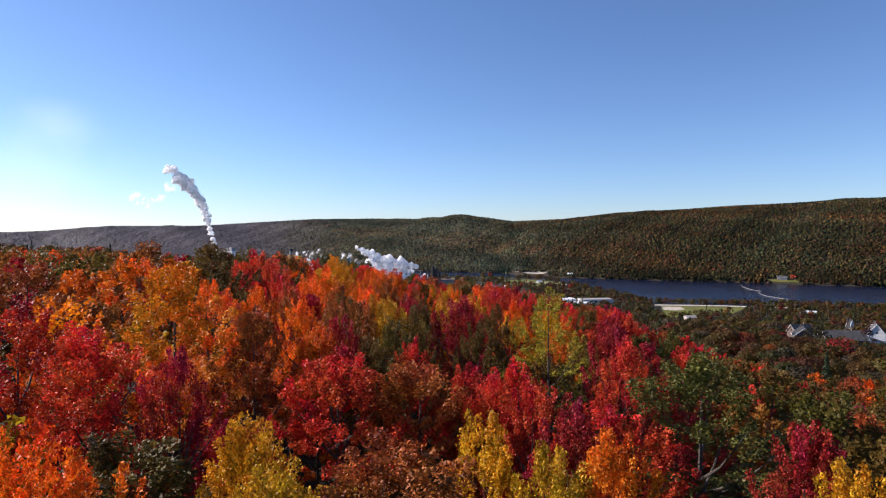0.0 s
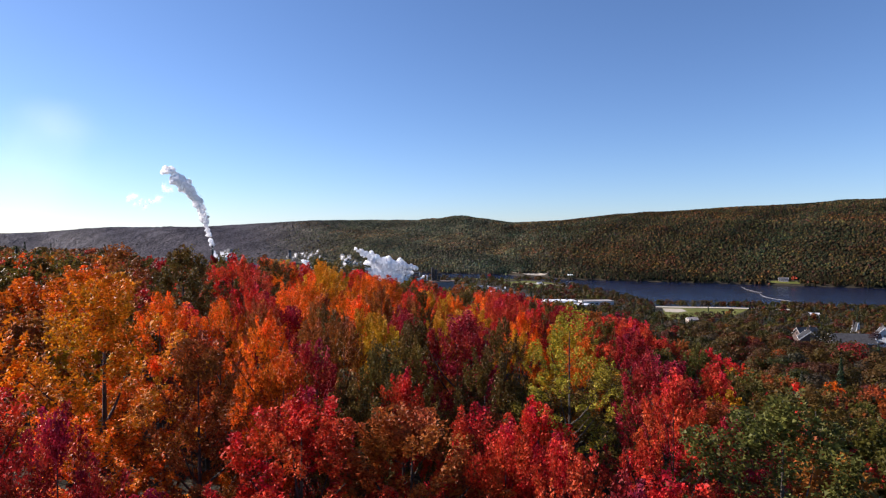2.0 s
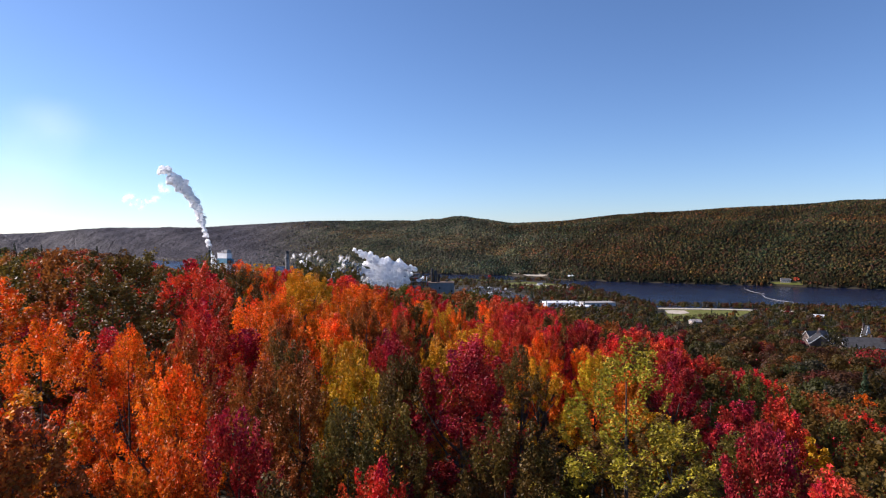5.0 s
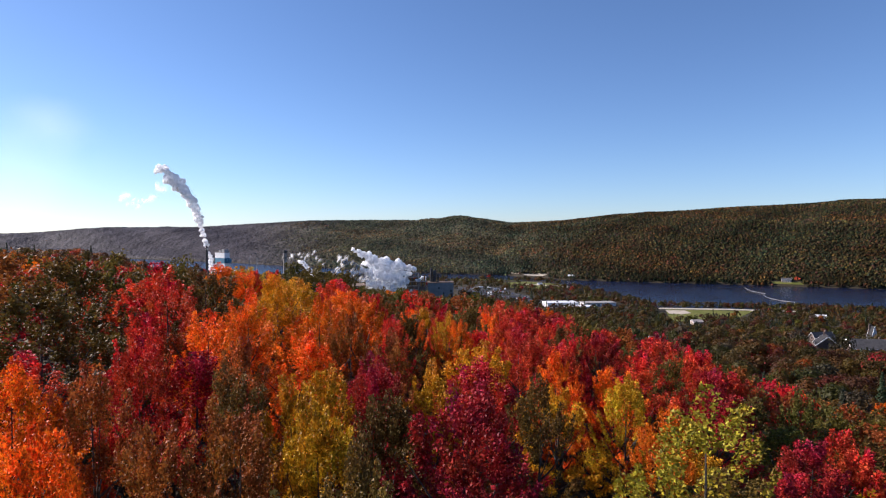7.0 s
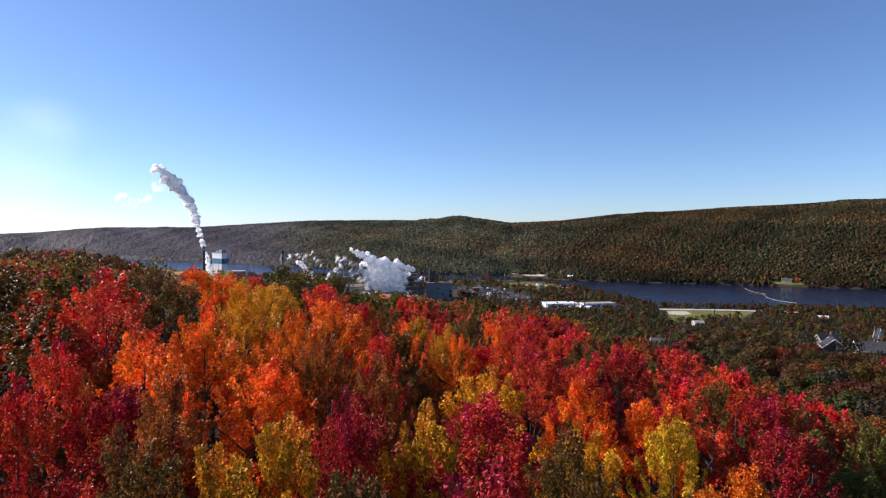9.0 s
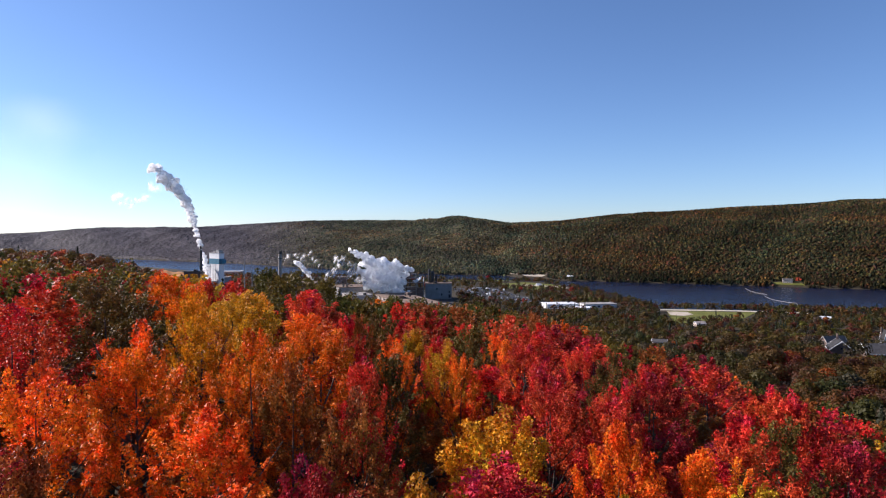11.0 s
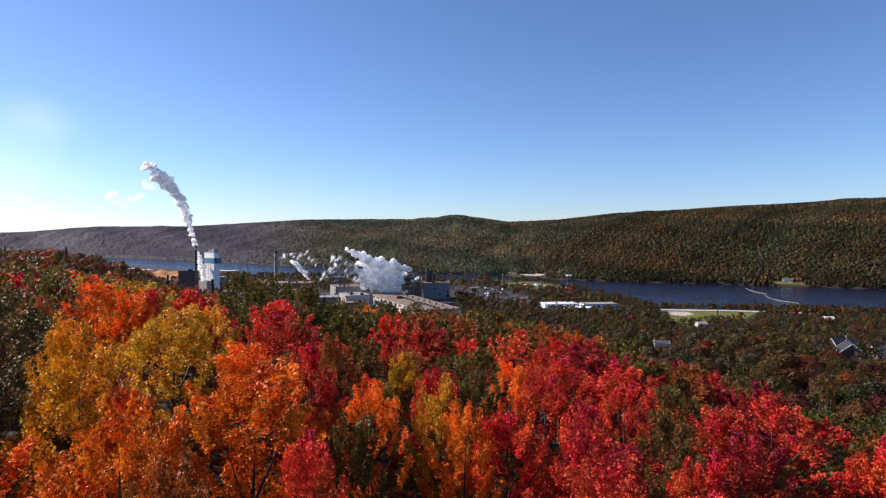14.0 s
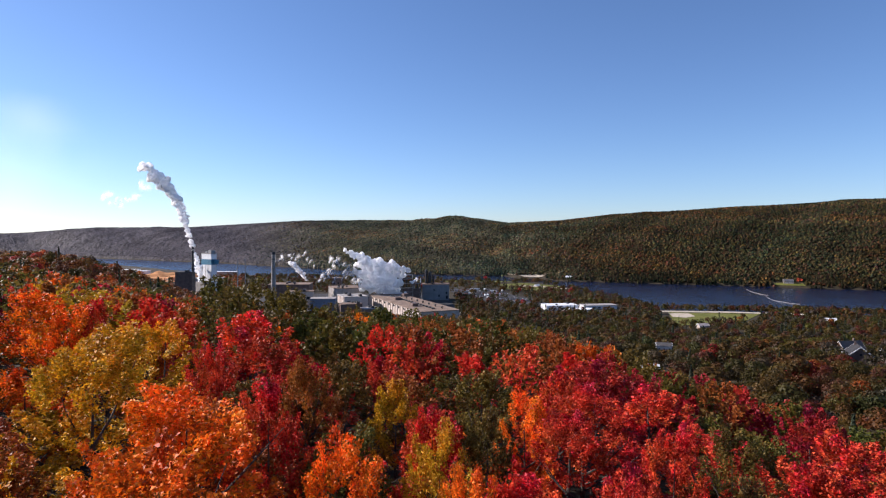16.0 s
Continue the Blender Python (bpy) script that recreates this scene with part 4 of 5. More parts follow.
def steel_frame():
    b = thing("process_frame", -94, 1184, 8, 0, "dark open steel process frame full of pipes", "frame")
    for i in range(5):
        for j in range(2):
            box("column", (i * 16 - 0.5, j * 18 - 0.5, -3, i * 16 + 0.5, j * 18 + 0.5, 52 - 9 * max(i - 2, 0)), DARK_STEEL, b)
    for k, h in enumerate((12, 22, 32, 42, 52)):
        w = 64 if h < 34 else (48 if h < 44 else 32)
        box("floor", (-1, -1, h, w + 1, 19, h + 0.7), DARK_STEEL, b)
    for i, (x, h) in enumerate(((8, 48), (20, 51), (28, 40), (38, 44), (52, 30), (58, 27))):
        bm = bmesh.new()
        add_tube(bm, (x, 8, 2), (x, 8, h + 5), 2.4 - 0.2 * i, 2.4 - 0.2 * i, 12)
        part("vessel", bm, DARK_STEEL if i % 2 else GREY_CLAD, b)
    for i in range(5):
        bm = bmesh.new()
        z = 15 + 8 * i
        add_tube(bm, (-2, -2, z), (50, -2, z + 3), 0.6, 0.6, 8)
        add_tube(bm, (50, -2, z + 3), (50, -2, z - 6), 0.6, 0.6, 8)
        part("pipe", bm, CONCRETE, b)
    box("clad_wall", (34, -1.6, 0, 63, -1.1, 24), BROWN_CLAD, b)
    bm = bmesh.new()
    for k in range(2):
        add_tube(bm, (64, 2 + 4 * k, 5), (64, 2 + 4 * k, 43), 0.8, 0.8, 8)
    part("downpipe", bm, WHITE, b)


steel_frame()


def boiler_house():
    b = thing("boiler_house", -396, 1094, 8, -38, "tall white boiler house with a blue band", "building")
    w, d = 29, 10
    box("lower_wall", (0, 0, -3, w, d, 73), WHITE, b)
    box("blue_band", (-0.3, -0.3, 73, w + 0.3, d + 0.3, 82), BLUE_CLAD, b)
    box("upper_wall", (0, 0, 82, w, d, 91), WHITE, b)
    box("roof", (-0.6, -0.6, 91, w + 0.6, d + 0.6, 92.2), CONCRETE, b, bevel=0.2)
    box("penthouse", (16, 3, 92.2, 24, 11, 97), GREY_CLAD, b)
    box("penthouse", (4, 5, 92.2, 9, 11, 95), GREY_CLAD, b)
    box("side_box", (w, 2, 74, w + 6, 10, 81), BLUE_CLAD, b)
    for k in range(3):
        box("corner_rib", (7.5 * k + 3.4, -0.25, 0, 7.5 * k + 4.0, 0, 72.8), CONCRETE, b)
    box("ground_wing", (-4, -12, -3, 26, -0.2, 44), CONCRETE, b)


boiler_house()


def chimney(x, y, top, r0, r1, mat, label, bands):
    b = thing("chimney", x, y, 8, 0, label, "chimney")
    bm = bmesh.new()
    add_tube(bm, (0, 0, -3), (0, 0, top - 8), r0, r1, 18)
    part("shaft", bm, mat, b)
    bm = bmesh.new()
    add_tube(bm, (0, 0, top - 8), (0, 0, top - 4), r1 * 1.08, r1 * 1.08, 18)
    part("cap", bm, DARK_STEEL, b, "soot-black cap")
    for h in bands:
        bm = bmesh.new()
        add_tube(bm, (0, 0, h), (0, 0, h + 0.9), r1 * 1.45, r1 * 1.45, 18)
        part("walkway", bm, DARK_STEEL, b)
    bm = bmesh.new()
    add_tube(bm, (0, -r0 - 0.2, 0), (0, -r1 - 0.2, top - 10), 0.22, 0.22, 6)
    part("ladder", bm, DARK_STEEL, b)


chimney(-398, 1062, 110, 2.6, 1.9, DARK_STEEL, "slim dark steel chimney that steams", (40, 70, 94))
chimney(-232, 932, 103, 4.2, 2.3, CONCRETE, "tapered concrete chimney with a dark cap", (88,))
for mx in (-344, -331):
    mast = thing("mast", mx, 1120, 8, 0, "thin grey steel mast behind the boiler house", "mast", "masts in the mill yard")
    mb = bmesh.new()
    add_tube(mb, (0, 0, -3), (0, 0, 82), 0.9, 0.5, 8)
    part("pole", mb, GREY_CLAD, mast)
    box("crossarm", (-2.2, -0.3, 70, 2.2, 0.3, 70.7), GREY_CLAD, mast)
flat_building("bark_boiler", -420, 1046, 8, 0, 27, 14, 62, BROWN_CLAD, DARK_STEEL, "dark brown boiler building by the chimney", vents=2)
flat_building("turbine_hall", -378, 1008, 8, 6, 60, 30, 32, CONCRETE, ROOF_GREY, "pale concrete turbine hall", vents=4, openings=((6, 20, 8, 5), (22, 20, 8, 5), (38, 20, 8, 5)))
flat_building("blue_shed", -196, 1008, 8, 4, 38, 26, 23, SHED_BLUE, CONCRETE, "weathered blue clad shed", openings=((8, 2, 5, 7), (22, 2, 5, 7)))
flat_building("brown_tower", -204, 1250, 8, 0, 18, 16, 38, BROWN_CLAD, ROOF_GREY, "square brown conveyor tower", openings=((3, 26, 3, 4), (11, 26, 3, 4)))
flat_building("pulp_store", -298, 1142, 8, 3, 72, 44, 34, BROWN_CLAD, ROOF_GREY, "long dark pulp store", bays=4, vents=5)
flat_building("workshop", -252, 1100, 8, 10, 42, 30, 25, CREAM, ROOF_GREY, "cream workshop with roof vents", bays=3, vents=4, openings=((5, 12, 6, 5), (18, 12, 6, 5), (30, 12, 6, 5)))
flat_building("workshop", -150, 1052, 8, 22, 40, 50, 21, CREAM, CONCRETE, "cream workshop joined to the mill hall", bays=5, vents=5, openings=((5, 10, 6, 5), (18, 10, 6, 5)))
flat_building("store", -146, 990, 8, 22, 34, 24, 16, BROWN_CLAD, ROOF_GREY, "low brown store with a pale roof", bays=2, vents=3)
flat_building("store", -104, 944, 8, 22, 24, 22, 15, BROWN_CLAD, CONCRETE, "small brown store beside the mill hall", bays=2, vents=2)
flat_building("store", -78, 915, 8, 22, 30, 14, 8, CREAM, ROOF_GREY, "low cream store at the foot of the mill hall", bays=2, openings=((4, 2, 4, 4), (14, 2, 4, 4)))
flat_building("mill_wing", -180, 1150, 8, 22, 52, 60, 26, CONCRETE, ROOF_GREY, "grey mill wing with a gravel roof", bays=4, vents=6)
flat_building("clubhouse", 178, 1048, 6, 8, 54, 30, 9, WHITE, WHITE, "long low white building with a flat roof", vents=2, openings=tuple((4 + 8 * k, 3, 5, 3) for k in range(6)))
flat_building("clubhouse", 206, 1022, 6, 8, 46, 22, 5.5, WHITE, WHITE, "lower white wing with a flat roof", vents=2, openings=tuple((4 + 8 * k, 2, 5, 2.4) for k in range(5)))
flat_building("clubhouse", 244, 1062, 6, 8, 56, 24, 7.5, WHITE, CONCRETE, "white annex with a pale roof", openings=tuple((4 + 9 * k, 3, 5, 2.6) for k in range(5)))
flat_building("long_shed", -1030, 1990, 6, -4, 84, 30, 13, WHITE, WHITE, "long white shed in the log yard", bays=3)
flat_building("long_shed", -936, 1900, 6, -4, 66, 26, 15, WHITE, WHITE, "white shed in the log yard", bays=3)
flat_building("long_shed", -574, 1500, 6, 0, 68, 26, 22, GREY_CLAD, CONCRETE, "grey shed behind the boiler house", bays=3, vents=3)
flat_building("long_shed", -650, 1860, 6, 5, 60, 22, 14, CONCRETE, WHITE, "pale roofed shed in the log yard", bays=3)


def heap(name, x, y, z, rx, ry, h, mat, label, seed):
    bm = bmesh.new()
    bmesh.ops.create_grid(bm, x_segments=28, y_segments=28, size=1)
    for v in bm.verts:
        d = math.hypot(v.co.x, v.co.y)
        k = max(0.0, 1 - d**1.6) * (0.85 + 0.3 * noise.noise((v.co.x * 3 + seed, v.co.y * 3, 0)))
        v.co = Vector((v.co.x * rx, v.co.y * ry, k * h - 0.6))
    ob = tagged(part(name, bm, mat, smooth_faces=True), label, "heap")
    ob.matrix_basis = pose(x, y, z)
    return ob


heap("chip_mound", -800, 1850, 6, 80, 46, 20, CHIPS, "orange brown mound of wood chips", 1)
heap("chip_mound", -715, 1800, 6, 62, 40, 17, CHIPS, "orange brown mound of wood chips", 2)
heap("chip_mound", -872, 1800, 6, 52, 34, 12, CHIPS, "orange brown mound of wood chips", 3)
heap("log_pile", -690, 1700, 6, 60, 24, 12, LOGS, "long brown pile of stacked logs", 4)
heap("log_pile", -770, 1690, 6, 50, 20, 10, LOGS, "long brown pile of stacked logs", 5)


def house(x, y, z, turn, w, d, wall_h, roof_h, wall, roof, label, trim=None):
    """A gabled house: ridge along its width; walls, two roof slopes, gables, chimney, windows, door, bargeboards."""
    b = thing("house", x, y, z, turn, label, "house")
    bm = bmesh.new()
    add_box(bm, -w / 2, -d / 2, -2, w / 2, d / 2, wall_h)
    part("wall", bm, wall, b)
    for s in (-1, 1):
        bm = bmesh.new()
        q = [bm.verts.new(p) for p in ((s * (w / 2 - 0.05), -d / 2, wall_h), (s * (w / 2 - 0.05), d / 2, wall_h), (s * (w / 2 - 0.05), 0, wall_h + roof_h),
                                       (s * (w / 2 - 0.3), -d / 2, wall_h), (s * (w / 2 - 0.3), d / 2, wall_h), (s * (w / 2 - 0.3), 0, wall_h + roof_h))]
        for f in ((0, 1, 2), (3, 5, 4), (0, 2, 5, 3), (1, 4, 5, 2), (0, 3, 4, 1)):
            bm.faces.new([q[k] for k in f])
        bmesh.ops.recalc_face_normals(bm, faces=bm.faces)
        part("gable", bm, wall, b)
        slope = math.hypot(d / 2, roof_h)
        bm = bmesh.new()
        add_box(bm, -w / 2 - 0.5, 0, -0.12, w / 2 + 0.5, slope + 0.6, 0.12)
        tilt = -math.degrees(math.atan2(roof_h, d / 2))
        bm.transform(Matrix.Translation((0, 0, wall_h + roof_h + 0.12)) @ pose(0, 0, 0, 0, 0, 0 if s > 0 else 180) @ pose(0, 0, 0, tilt, 0, 0))
        part("roof_slope", bm, roof, b)
        for e in (-1, 1):
            bm = bmesh.new()
            add_box(bm, e * (w / 2 + 0.5) - 0.1, 0, -0.35, e * (w / 2 + 0.5) + 0.1, slope + 0.6, 0.16)
            bm.transform(Matrix.Translation((0, 0, wall_h + roof_h + 0.12)) @ pose(0, 0, 0, 0, 0, 0 if s > 0 else 180) @ pose(0, 0, 0, tilt, 0, 0))
            part("bargeboard", bm, trim or WHITE, b)
        box("gutter", (-w / 2 - 0.4, s * (d / 2 + 0.55) - 0.14, wall_h - 0.5, w / 2 + 0.4, s * (d / 2 + 0.55) + 0.14, wall_h - 0.2), WHITE, b)
    box("chimney", (w * 0.22, 0.4, wall_h + roof_h * 0.5, w * 0.22 + 0.9, 1.5, wall_h + roof_h + 1.4), BROWN_CLAD, b)
    n = max(2, int(w / 4))
    for k in range(n):
        u = -w / 2 + w * (k + 0.5) / n
        win = box("window" if k != n // 2 else "door", (u - 0.7, -d / 2 - 0.12, 0.9 if k != n // 2 else 0, u + 0.7, -d / 2, 2.4), GLASS if k != n // 2 else BROWN_CLAD, b)
        box("frame", (u - 0.9, -d / 2 - 0.08, 2.4, u + 0.9, -d / 2 + 0.02, 2.6), WHITE, win)
    for s in (-1, 1):
        for v in (-d / 4, d / 4):
            box("window", (s * w / 2 - 0.06, v - 0.6, 1.0, s * w / 2 + 0.1, v + 0.6, 2.4), GLASS, b)
        box("window", (s * w / 2 - 0.06, -0.5, wall_h + 0.4, s * w / 2 + 0.1, 0.5, wall_h + 1.5), GLASS, b)
    return b


house(268, 407, 57.0, -8, 26, 13, 4.2, 5.0, BROWN_CLAD, SHINGLE_GREY, "long house with a grey shingle roof and white eaves")
house(250, 421, 56.0, 64, 16, 13, 5.0, 5.5, BROWN_CLAD, SHINGLE, "house with a steep dark roof and white bargeboards")
house(293, 411, 55.5, 58, 15, 10, 8.5, 6.5, WHITE, SHINGLE_GREY, "tall white house with a grey gabled roof")
house(327, 488, 41, 82, 6, 4.2, 12.0, 9.0, WHITE, SHINGLE, "narrow house with a white pointed gable")
house(266, 452, 51.0, 8, 15, 9, 7.6, 4.8, BROWN_CLAD, SHINGLE_GREY, "grey house with a grey shingle roof among trees", CONCRETE)
house(221, 652, float(land(221, 652)) + 1.5, -15, 14, 9, 5.0, 2.2, WHITE, SHINGLE_GREY, "small white house with a shallow roof")
house(98, 352, float(land(98, 352)) + 1.0, -12, 15, 8, 3.6, 1.8, WHITE, WHITE, "low white roofed bungalow among red trees")
house(350, 860, 8.5, 10, 14, 9, 3.4, 2.6, CREAM, CREAM, "small cream house at the edge of the field")
house(545, 902, 8.5, -20, 16, 9, 4.0, 3.0, WHITE, WHITE, "white roofed house among trees near the lake")
house(360, 520, 37, 20, 18, 10, 4.2, 4.0, WHITE, SHINGLE_GREY, "white house behind an orange tree")
house(878, 1576, float(land(878, 1576)) + 0.2, -26, 22, 11, 6.5, 3.5, CREAM, SHINGLE_GREY, "cream lake house on the far shore")
house(1015, 1545, 8.0, -20, 18, 9, 4.0, 3.0, WHITE, SHINGLE_GREY, "white cottage on the far shore")
house(373, 1778, 6.0, -20, 18, 10, 5.0, 3.0, WHITE, WHITE, "white cottage on the far shore")
house(238, 1505, 6.0, 15, 11, 8, 4.0, 3.0, WHITE, WHITE, "white cottage on the point")


# ---- log boom across the lake ----
def log_boom():
    b = thing("log_boom", 0, 0, 0, 0, "pale floating log boom strung across the lake", "boom")
    bm = bmesh.new()
    add_box(bm, -5.6, -0.26, -0.3, 5.6, 0.26, 0.36, 0.12)
    me = bpy.data.meshes.new("boom_log")
    bm.to_mesh(me)
    bm.free()
    me.materials.append(CONCRETE)
    legs = (((741, 1514), (703, 1415), (713, 1368)), ((698, 1346), (652, 1250), (680, 1199)), ((680, 1199), (672, 1182), (662, 1163)))
    for a, m, c in legs:
        a, m, c = Vector(a), Vector(m), Vector(c)
        n = max(1, int(((m - a).length + (c - m).length) / 11.6))
        for k in range(n):
            u = (k + 0.5) / n
            p = a * (1 - u) ** 2 + m * 2 * u * (1 - u) + c * u * u
            t = (m - a) * (1 - u) + (c - m) * u
            o = new("boom_log", me)
            o.parent = b
            o.matrix_basis = pose(p.x, p.y, 0.1, 0, 0, math.degrees(math.atan2(t.y, t.x)))


log_boom()


# ---- parked cars ----
def build_car():
    car = new("car")
    bm = bmesh.new()
    add_box(bm, -0.88, -2.2, 0.35, 0.88, 2.2, 0.95, 0.12)
    part("body", bm, WHITE, car)
    bm = bmesh.new()
    add_box(bm, -0.78, -1.5, 0.95, 0.78, 1.1, 1.45)
    for v in bm.verts:
        if v.co.z > 1.3:
            v.co.y, v.co.x = v.co.y * 0.72, v.co.x * 0.85
    cabin = part("cabin", bm, GLASS, car)
    box("roof", (-0.64, -1.05, 1.452, 0.64, 0.8, 1.50), WHITE, car)
    for sx in (-1, 1):
        for y in (-1.35, 1.35):
            bm = bmesh.new()
            add_tube(bm, (sx * 0.72, y, 0.32), (sx * 0.9, y, 0.32), 0.32, 0.32, 12)
            part("wheel", bm, TYRE, car)
    return car


PAINTS = [(mottled("white_paint", (0.7, 0.7, 0.7), (0.8, 0.8, 0.8), 1.0, 0.25, bump=0), "white"),
          (mottled("silver_paint", (0.4, 0.4, 0.42), (0.5, 0.5, 0.52), 1.0, 0.25, 0.5, bump=0), "silver"),
          (mottled("black_paint", (0.015, 0.015, 0.018), (0.03, 0.03, 0.03), 1.0, 0.25, bump=0), "black"),
          (mottled("red_paint", (0.35, 0.02, 0.02), (0.42, 0.03, 0.03), 1.0, 0.25, bump=0), "red"),
          (mottled("blue_paint", (0.03, 0.06, 0.2), (0.04, 0.08, 0.25), 1.0, 0.25, bump=0), "blue")]


def park_cars():
    rng = random.Random(3)
    sources = []
    for mat, said in PAINTS:
        car = build_car()
        for o in car.children:
            if o.name.startswith(("body", "roof")):
                o.data.materials[0] = mat
        sources.append((car, said))
    rows = ((1150, 122, 178), (1182, 105, 182), (1213, 90, 170), (1247, 74, 158), (1282, 58, 150), (1316, 48, 140), (1350, 40, 136), (1384, 32, 130), (1415, 30, 126))
    for y, x0, x1 in rows:
        x = x0
        while x < x1:
            x += rng.choice((2.9, 2.9, 2.9, 5.8, 9))
            car, said = sources[rng.choice((0, 0, 1, 1, 2, 3, 4))]
            c = copy_thing(car, pose(x, y + rng.uniform(-0.6, 0.6), float(land(x, y)) + 0.52, 0, 0, rng.choice((0, 180)) + rng.uniform(-3, 3)))
            tagged(c, f"{said} car parked on the asphalt car park", "car", "cars in the car park")
    for car, said in sources:
        for o in list(car.children):
            bpy.data.objects.remove(o)
        bpy.data.objects.remove(car)


park_cars()


def park_trailers():
    rng = random.Random(9)
    for k in range(14):
        x, y = rng.uniform(60, 150), rng.uniform(1190, 1420)
        if x < 150 - 0.45 * (y - 1190) - 40:
            continue
        t = thing("trailer", x, y, float(land(x, y)) + 0.5, rng.choice((0, 90, 84)), "white box trailer parked beside the cars", "trailer", "trailers in the car park")
        box("body", (-1.3, -6, 1.1, 1.3, 6, 4.0), WHITE, t, bevel=0.1)
        box("chassis", (-0.9, -5.8, 0.8, 0.9, 5.8, 1.1), DARK_STEEL, t)
        for sx in (-1, 1):
            for wy in (-4.6, -3.4, 4.2):
                wb = bmesh.new()
                add_tube(wb, (sx * 0.8, wy, 0.5), (sx * 1.2, wy, 0.5), 0.5, 0.5, 10)
                part("wheel", wb, TYRE, t)


park_trailers()


# ---- steam ----
def steam(label, puffs, seed, voxel=1.5):
    """Billows round the given centres (x, y, z, radius), grown together into one knobbly body."""
    rng = np.random.default_rng(seed)
    bm0 = bmesh.new()
    bmesh.ops.create_icosphere(bm0, subdivisions=3, radius=1)
    sv = np.array([v.co[:] for v in bm0.verts])
    sf = np.array([[v.index for v in f.verts] for f in bm0.faces])
    bm0.free()
    vs, fs, base = [], [], 0
    for x, y, z, r in puffs:
        for k in range(5):
            q = r * (0.62 if k == 0 else rng.uniform(0.3, 0.5))
            c = np.array((x, y, z)) + (0 if k == 0 else unit(rng.normal(size=(1, 3)))[0] * r * 0.62)
            vs.append(sv * q + c)
            fs.append(sf + base)
            base += len(sv)
    ob = mesh_object("steam_cloud", np.concatenate(vs), np.concatenate(fs), STEAM, flat=False)
    grow = ob.modifiers.new("grow_together", "REMESH")
    grow.mode, grow.voxel_size, grow.use_smooth_shade = "VOXEL", voxel, True
    for size, depth in ((9.0, 5.0), (4.0, 4.6), (1.8, 2.2)):
        tex = bpy.data.textures.new("billow", "CLOUDS")
        tex.noise_scale, tex.noise_depth = size, 3
        swell_mod = ob.modifiers.new("billow", "DISPLACE")
        swell_mod.texture, swell_mod.strength, swell_mod.mid_level, swell_mod.texture_coords = tex, depth, 0.55, "GLOBAL"
    return tagged(ob, label, "steam", kind="stuff")


def wisps(label, puffs, seed, each=4, mat=WISP):
    """Thin torn shreds of steam: curved scraps round the given centres."""
    rng = np.random.default_rng(seed)
    g = np.linspace(-1, 1, 4)
    u, w = (a.ravel() for a in np.meshgrid(g, g))
    i, j = (a.ravel() for a in np.meshgrid(np.arange(3), np.arange(3)))
    quad = np.stack([j * 4 + i, j * 4 + i + 1, j * 4 + i + 5, j * 4 + i + 4], 1)
    vs, fs, ts, base = [], [], [], 0
    for x, y, z, r in puffs:
        for k in range(each):
            o = unit(rng.normal(size=(1, 3)) * (1, 0.6, 1))[0]
            face = unit((np.array(SUN_FROM) + rng.normal(size=3) * 0.3)[None])[0]
            a = unit(np.cross(face, rng.normal(size=3))[None])[0]
            b = np.cross(face, a)
            size = r * rng.uniform(0.5, 1.0)
            cup = -0.3 * (u * u + w * w)
            vs.append(np.array((x, y, z)) + o * r * 0.5 + size * (u[:, None] * a + w[:, None] * b + cup[:, None] * face))
            ts.append(np.stack([u, w, 0 * u], 1))
            fs.append(quad + base)
            base += 16
    ob = mesh_object("steam_wisp", np.concatenate(vs), np.concatenate(fs), mat, tint=np.concatenate(ts), flat=False)
    return tagged(ob, label, "steam", kind="stuff")


def along(points, n):
    """n puffs along a line of (x, y, z, radius)."""
    p = np.array(points, float)
    t = np.linspace(0, len(p) - 1, n)
    return np.stack([np.interp(t, np.arange(len(p)), p[:, k]) for k in range(4)], 1)


PLUME = ((-395, 1062, 98, 2.6), (-400, 1062, 117, 5.2), (-407, 1062, 141, 7), (-412, 1062, 160, 9), (-418, 1062, 178, 10), (-426, 1062, 193, 12),
         (-435, 1062, 206, 13), (-449, 1062, 219, 15), (-463, 1062, 225, 12))
TAIL = ((-468, 1062, 221, 11), (-480, 1062, 209, 8), (-492, 1062, 196, 6), (-506, 1062, 187, 5), (-517, 1062, 182, 6), (-530, 1062, 189, 8), (-544, 1062, 196, 7))
BILLOWS = (((-56, 1150, 23, 5), (-78, 1150, 26, 8), (-99, 1150, 32, 9), (-119, 1150, 36, 9), (-135, 1150, 41, 8)),
           ((-63, 1150, 44, 6), (-84, 1150, 49, 11), (-107, 1150, 54, 12), (-130, 1150, 59, 10), (-146, 1150, 64, 7)),
           ((-50, 1150, 67, 6), (-66, 1150, 72, 9), (-89, 1150, 74, 12), (-111, 1150, 79, 12), (-132, 1150, 88, 10), (-150, 1150, 96, 7), (-163, 1150, 103, 4.5)))
steam("white steam plume leaning from the slim chimney", along(PLUME, 22), 1, 1.1)
wisps("thin tail of the plume torn off by the wind", along(TAIL, 10) * (1, 1, 1, 1.9), 11, 2)
steam("white head of cloud over the bend of the plume", along(((-462, 1066, 233, 7), (-474, 1066, 244, 9), (-484, 1066, 236, 6)), 6), 16, 1.1)
wisps("soft shreds along the edge of the plume", along(PLUME[3:], 14) * (1, 1, 1, 1.2), 14, 1)
steam("white steam rising beside the boiler house", along(((-393, 1080, 52, 5), (-394, 1080, 70, 7.5), (-397, 1080, 86, 7), (-401, 1080, 99, 4)), 9), 2, 0.9)
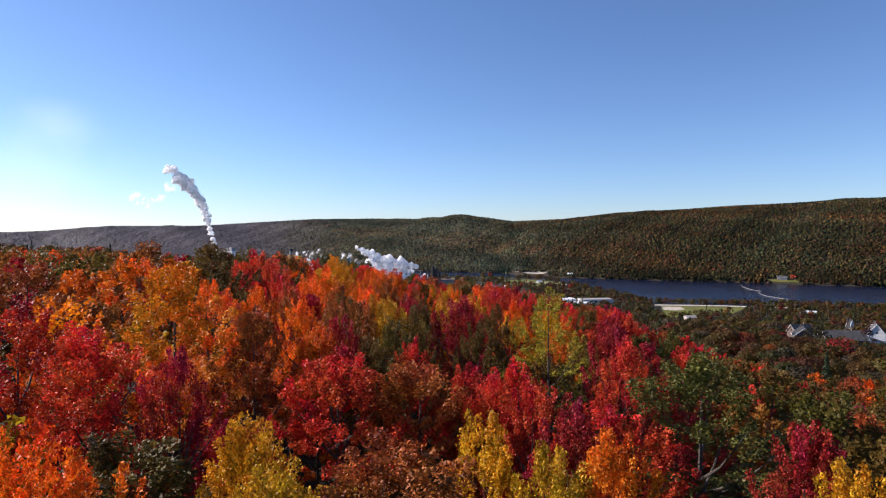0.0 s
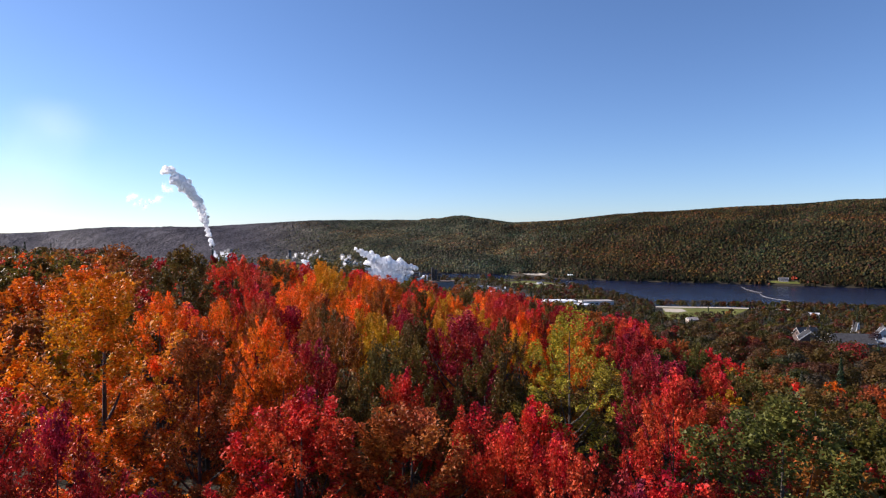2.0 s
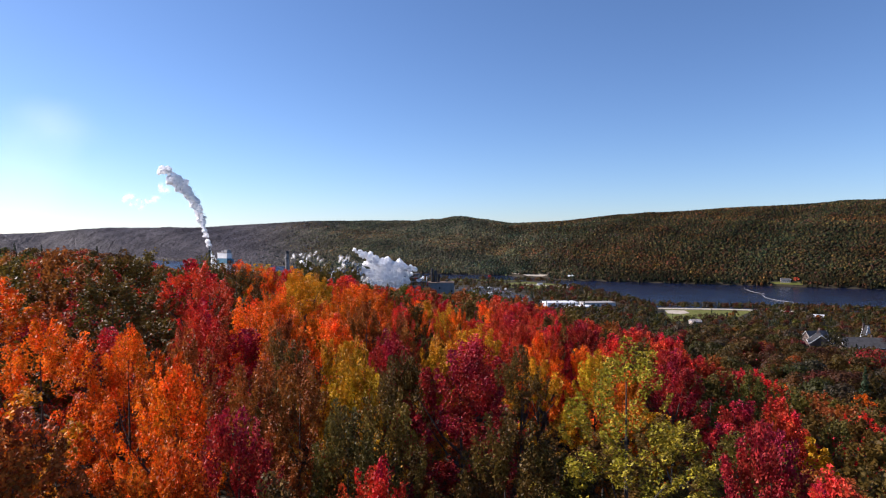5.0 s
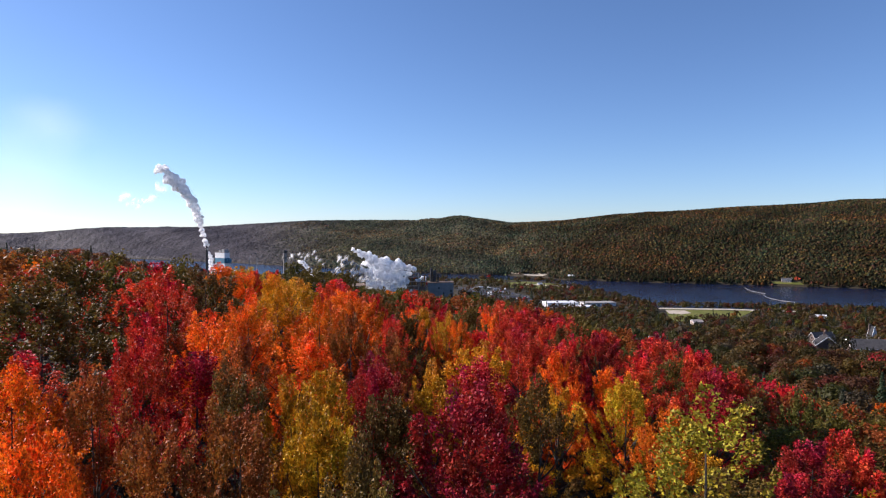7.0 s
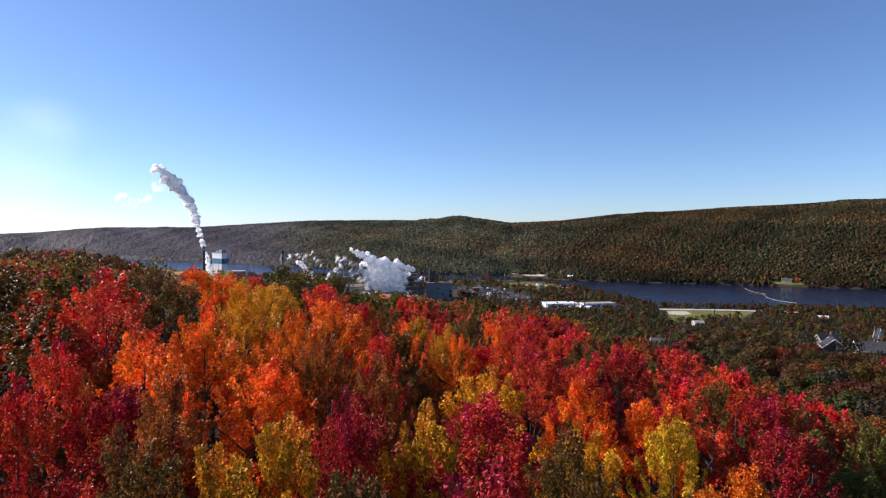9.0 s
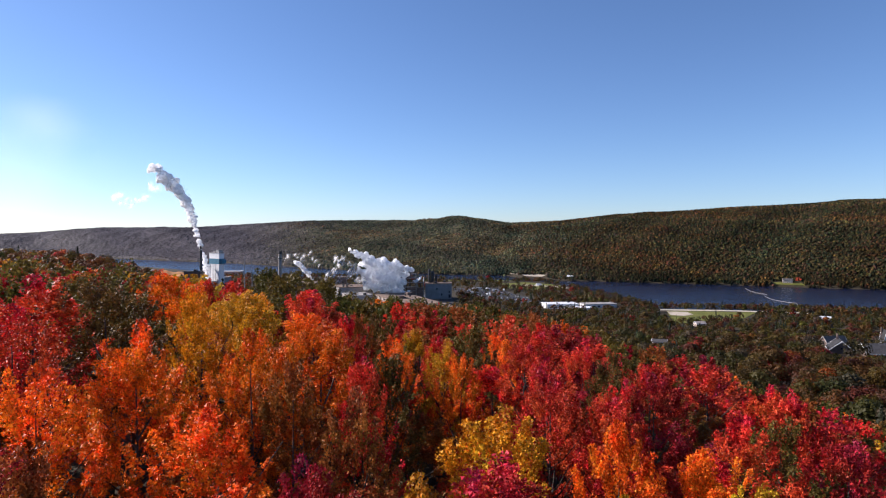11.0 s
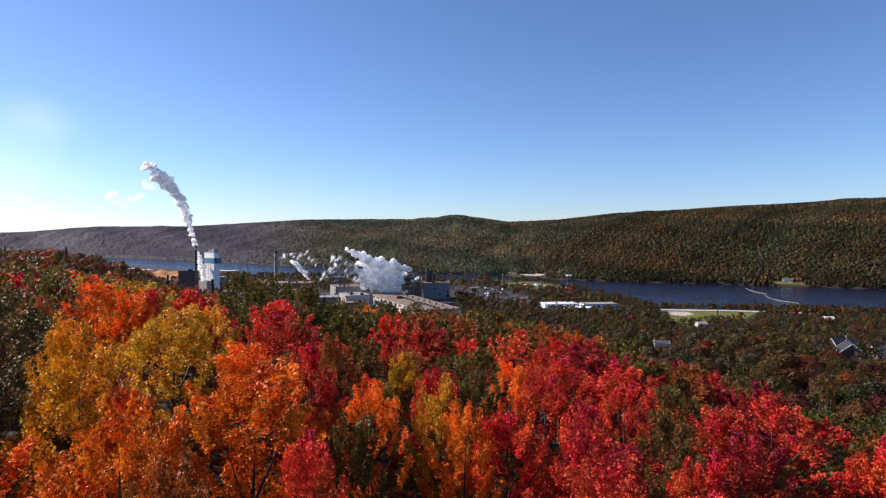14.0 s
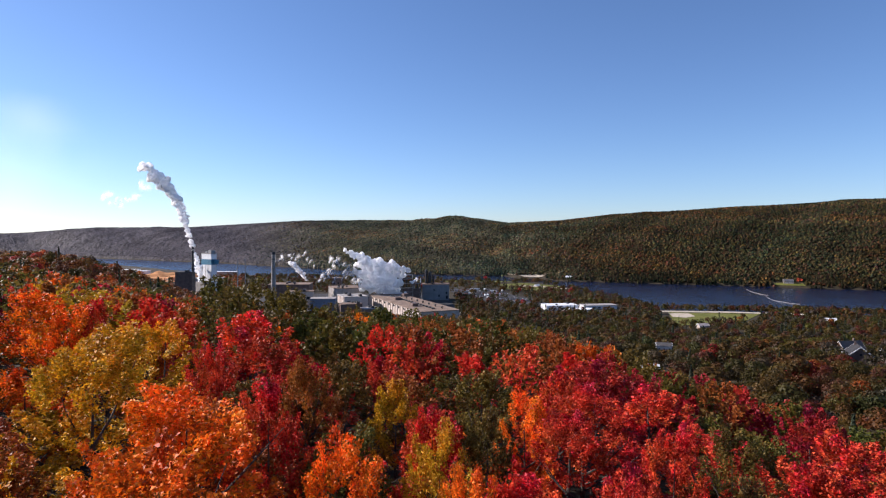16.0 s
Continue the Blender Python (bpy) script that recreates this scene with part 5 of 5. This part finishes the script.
steam("white steam drifting over the pulp store", along(((-238, 1180, 48, 4), (-247, 1180, 60, 7), (-257, 1180, 72, 8), (-268, 1180, 80, 5)), 9), 3, 1.0)
wisps("thin torn steam over the pulp store", along(((-254, 1180, 87, 9), (-272, 1180, 90, 9), (-290, 1180, 89, 8), (-301, 1180, 83, 7), (-243, 1180, 97, 7), (-228, 1180, 73, 9)), 12), 12, 2)
steam("thick white steam billowing from the mill hall roof", np.concatenate([along(row, 11) * (1, 1, 1, 1.2) for row in BILLOWS]
      + [along(((-70, 1156, 34, 9), (-95, 1156, 42, 12), (-118, 1156, 48, 12), (-136, 1156, 52, 9)), 7), along(((-62, 1156, 58, 9), (-90, 1156, 64, 12), (-118, 1156, 69, 12), (-140, 1156, 76, 9)), 8)]), 4, 1.1)
steam("small white steam jet by the tower block", along(((-44, 1150, 46, 4), (-36, 1150, 51, 5)), 3), 7, 0.8)
wisps("thin drifting steam over the mill", along(((-140, 1150, 46, 14), (-152, 1150, 66, 14), (-170, 1150, 76, 13), (-183, 1150, 92, 11), (-191, 1150, 64, 12), (-206, 1150, 54, 10), (-165, 1150, 50, 12)), 24), 13, 3)


def veil(label, x, y, z, wide, high):
    """One thin, gently bowed sheet of old steam, fading out to its rim."""
    g = np.linspace(-1, 1, 25)
    u, w = (a.ravel() for a in np.meshgrid(g, g))
    i, j = (a.ravel() for a in np.meshgrid(np.arange(24), np.arange(24)))
    quad = np.stack([j * 25 + i, j * 25 + i + 1, j * 25 + i + 26, j * 25 + i + 25], 1)
    n = np.array(SUN_FROM)
    a = unit(np.cross((0.0, 0.0, 1.0), n)[None])[0]
    b = np.cross(n, a)
    bow = 0.12 * wide * np.sin(2 * u + w)
    v = np.array((x, y, z)) + wide * u[:, None] * a + high * w[:, None] * b + bow[:, None] * n
    ob = mesh_object("steam_veil", v, quad, VEIL, tint=np.stack([u, w, 0 * u], 1), flat=False)
    return tagged(ob, label, "steam", kind="stuff")


veil("faint white veil of old steam high in the air", -1010, 1500, 290, 330, 215)
veil("faint upper shred of old steam", -960, 1560, 400, 190, 95)
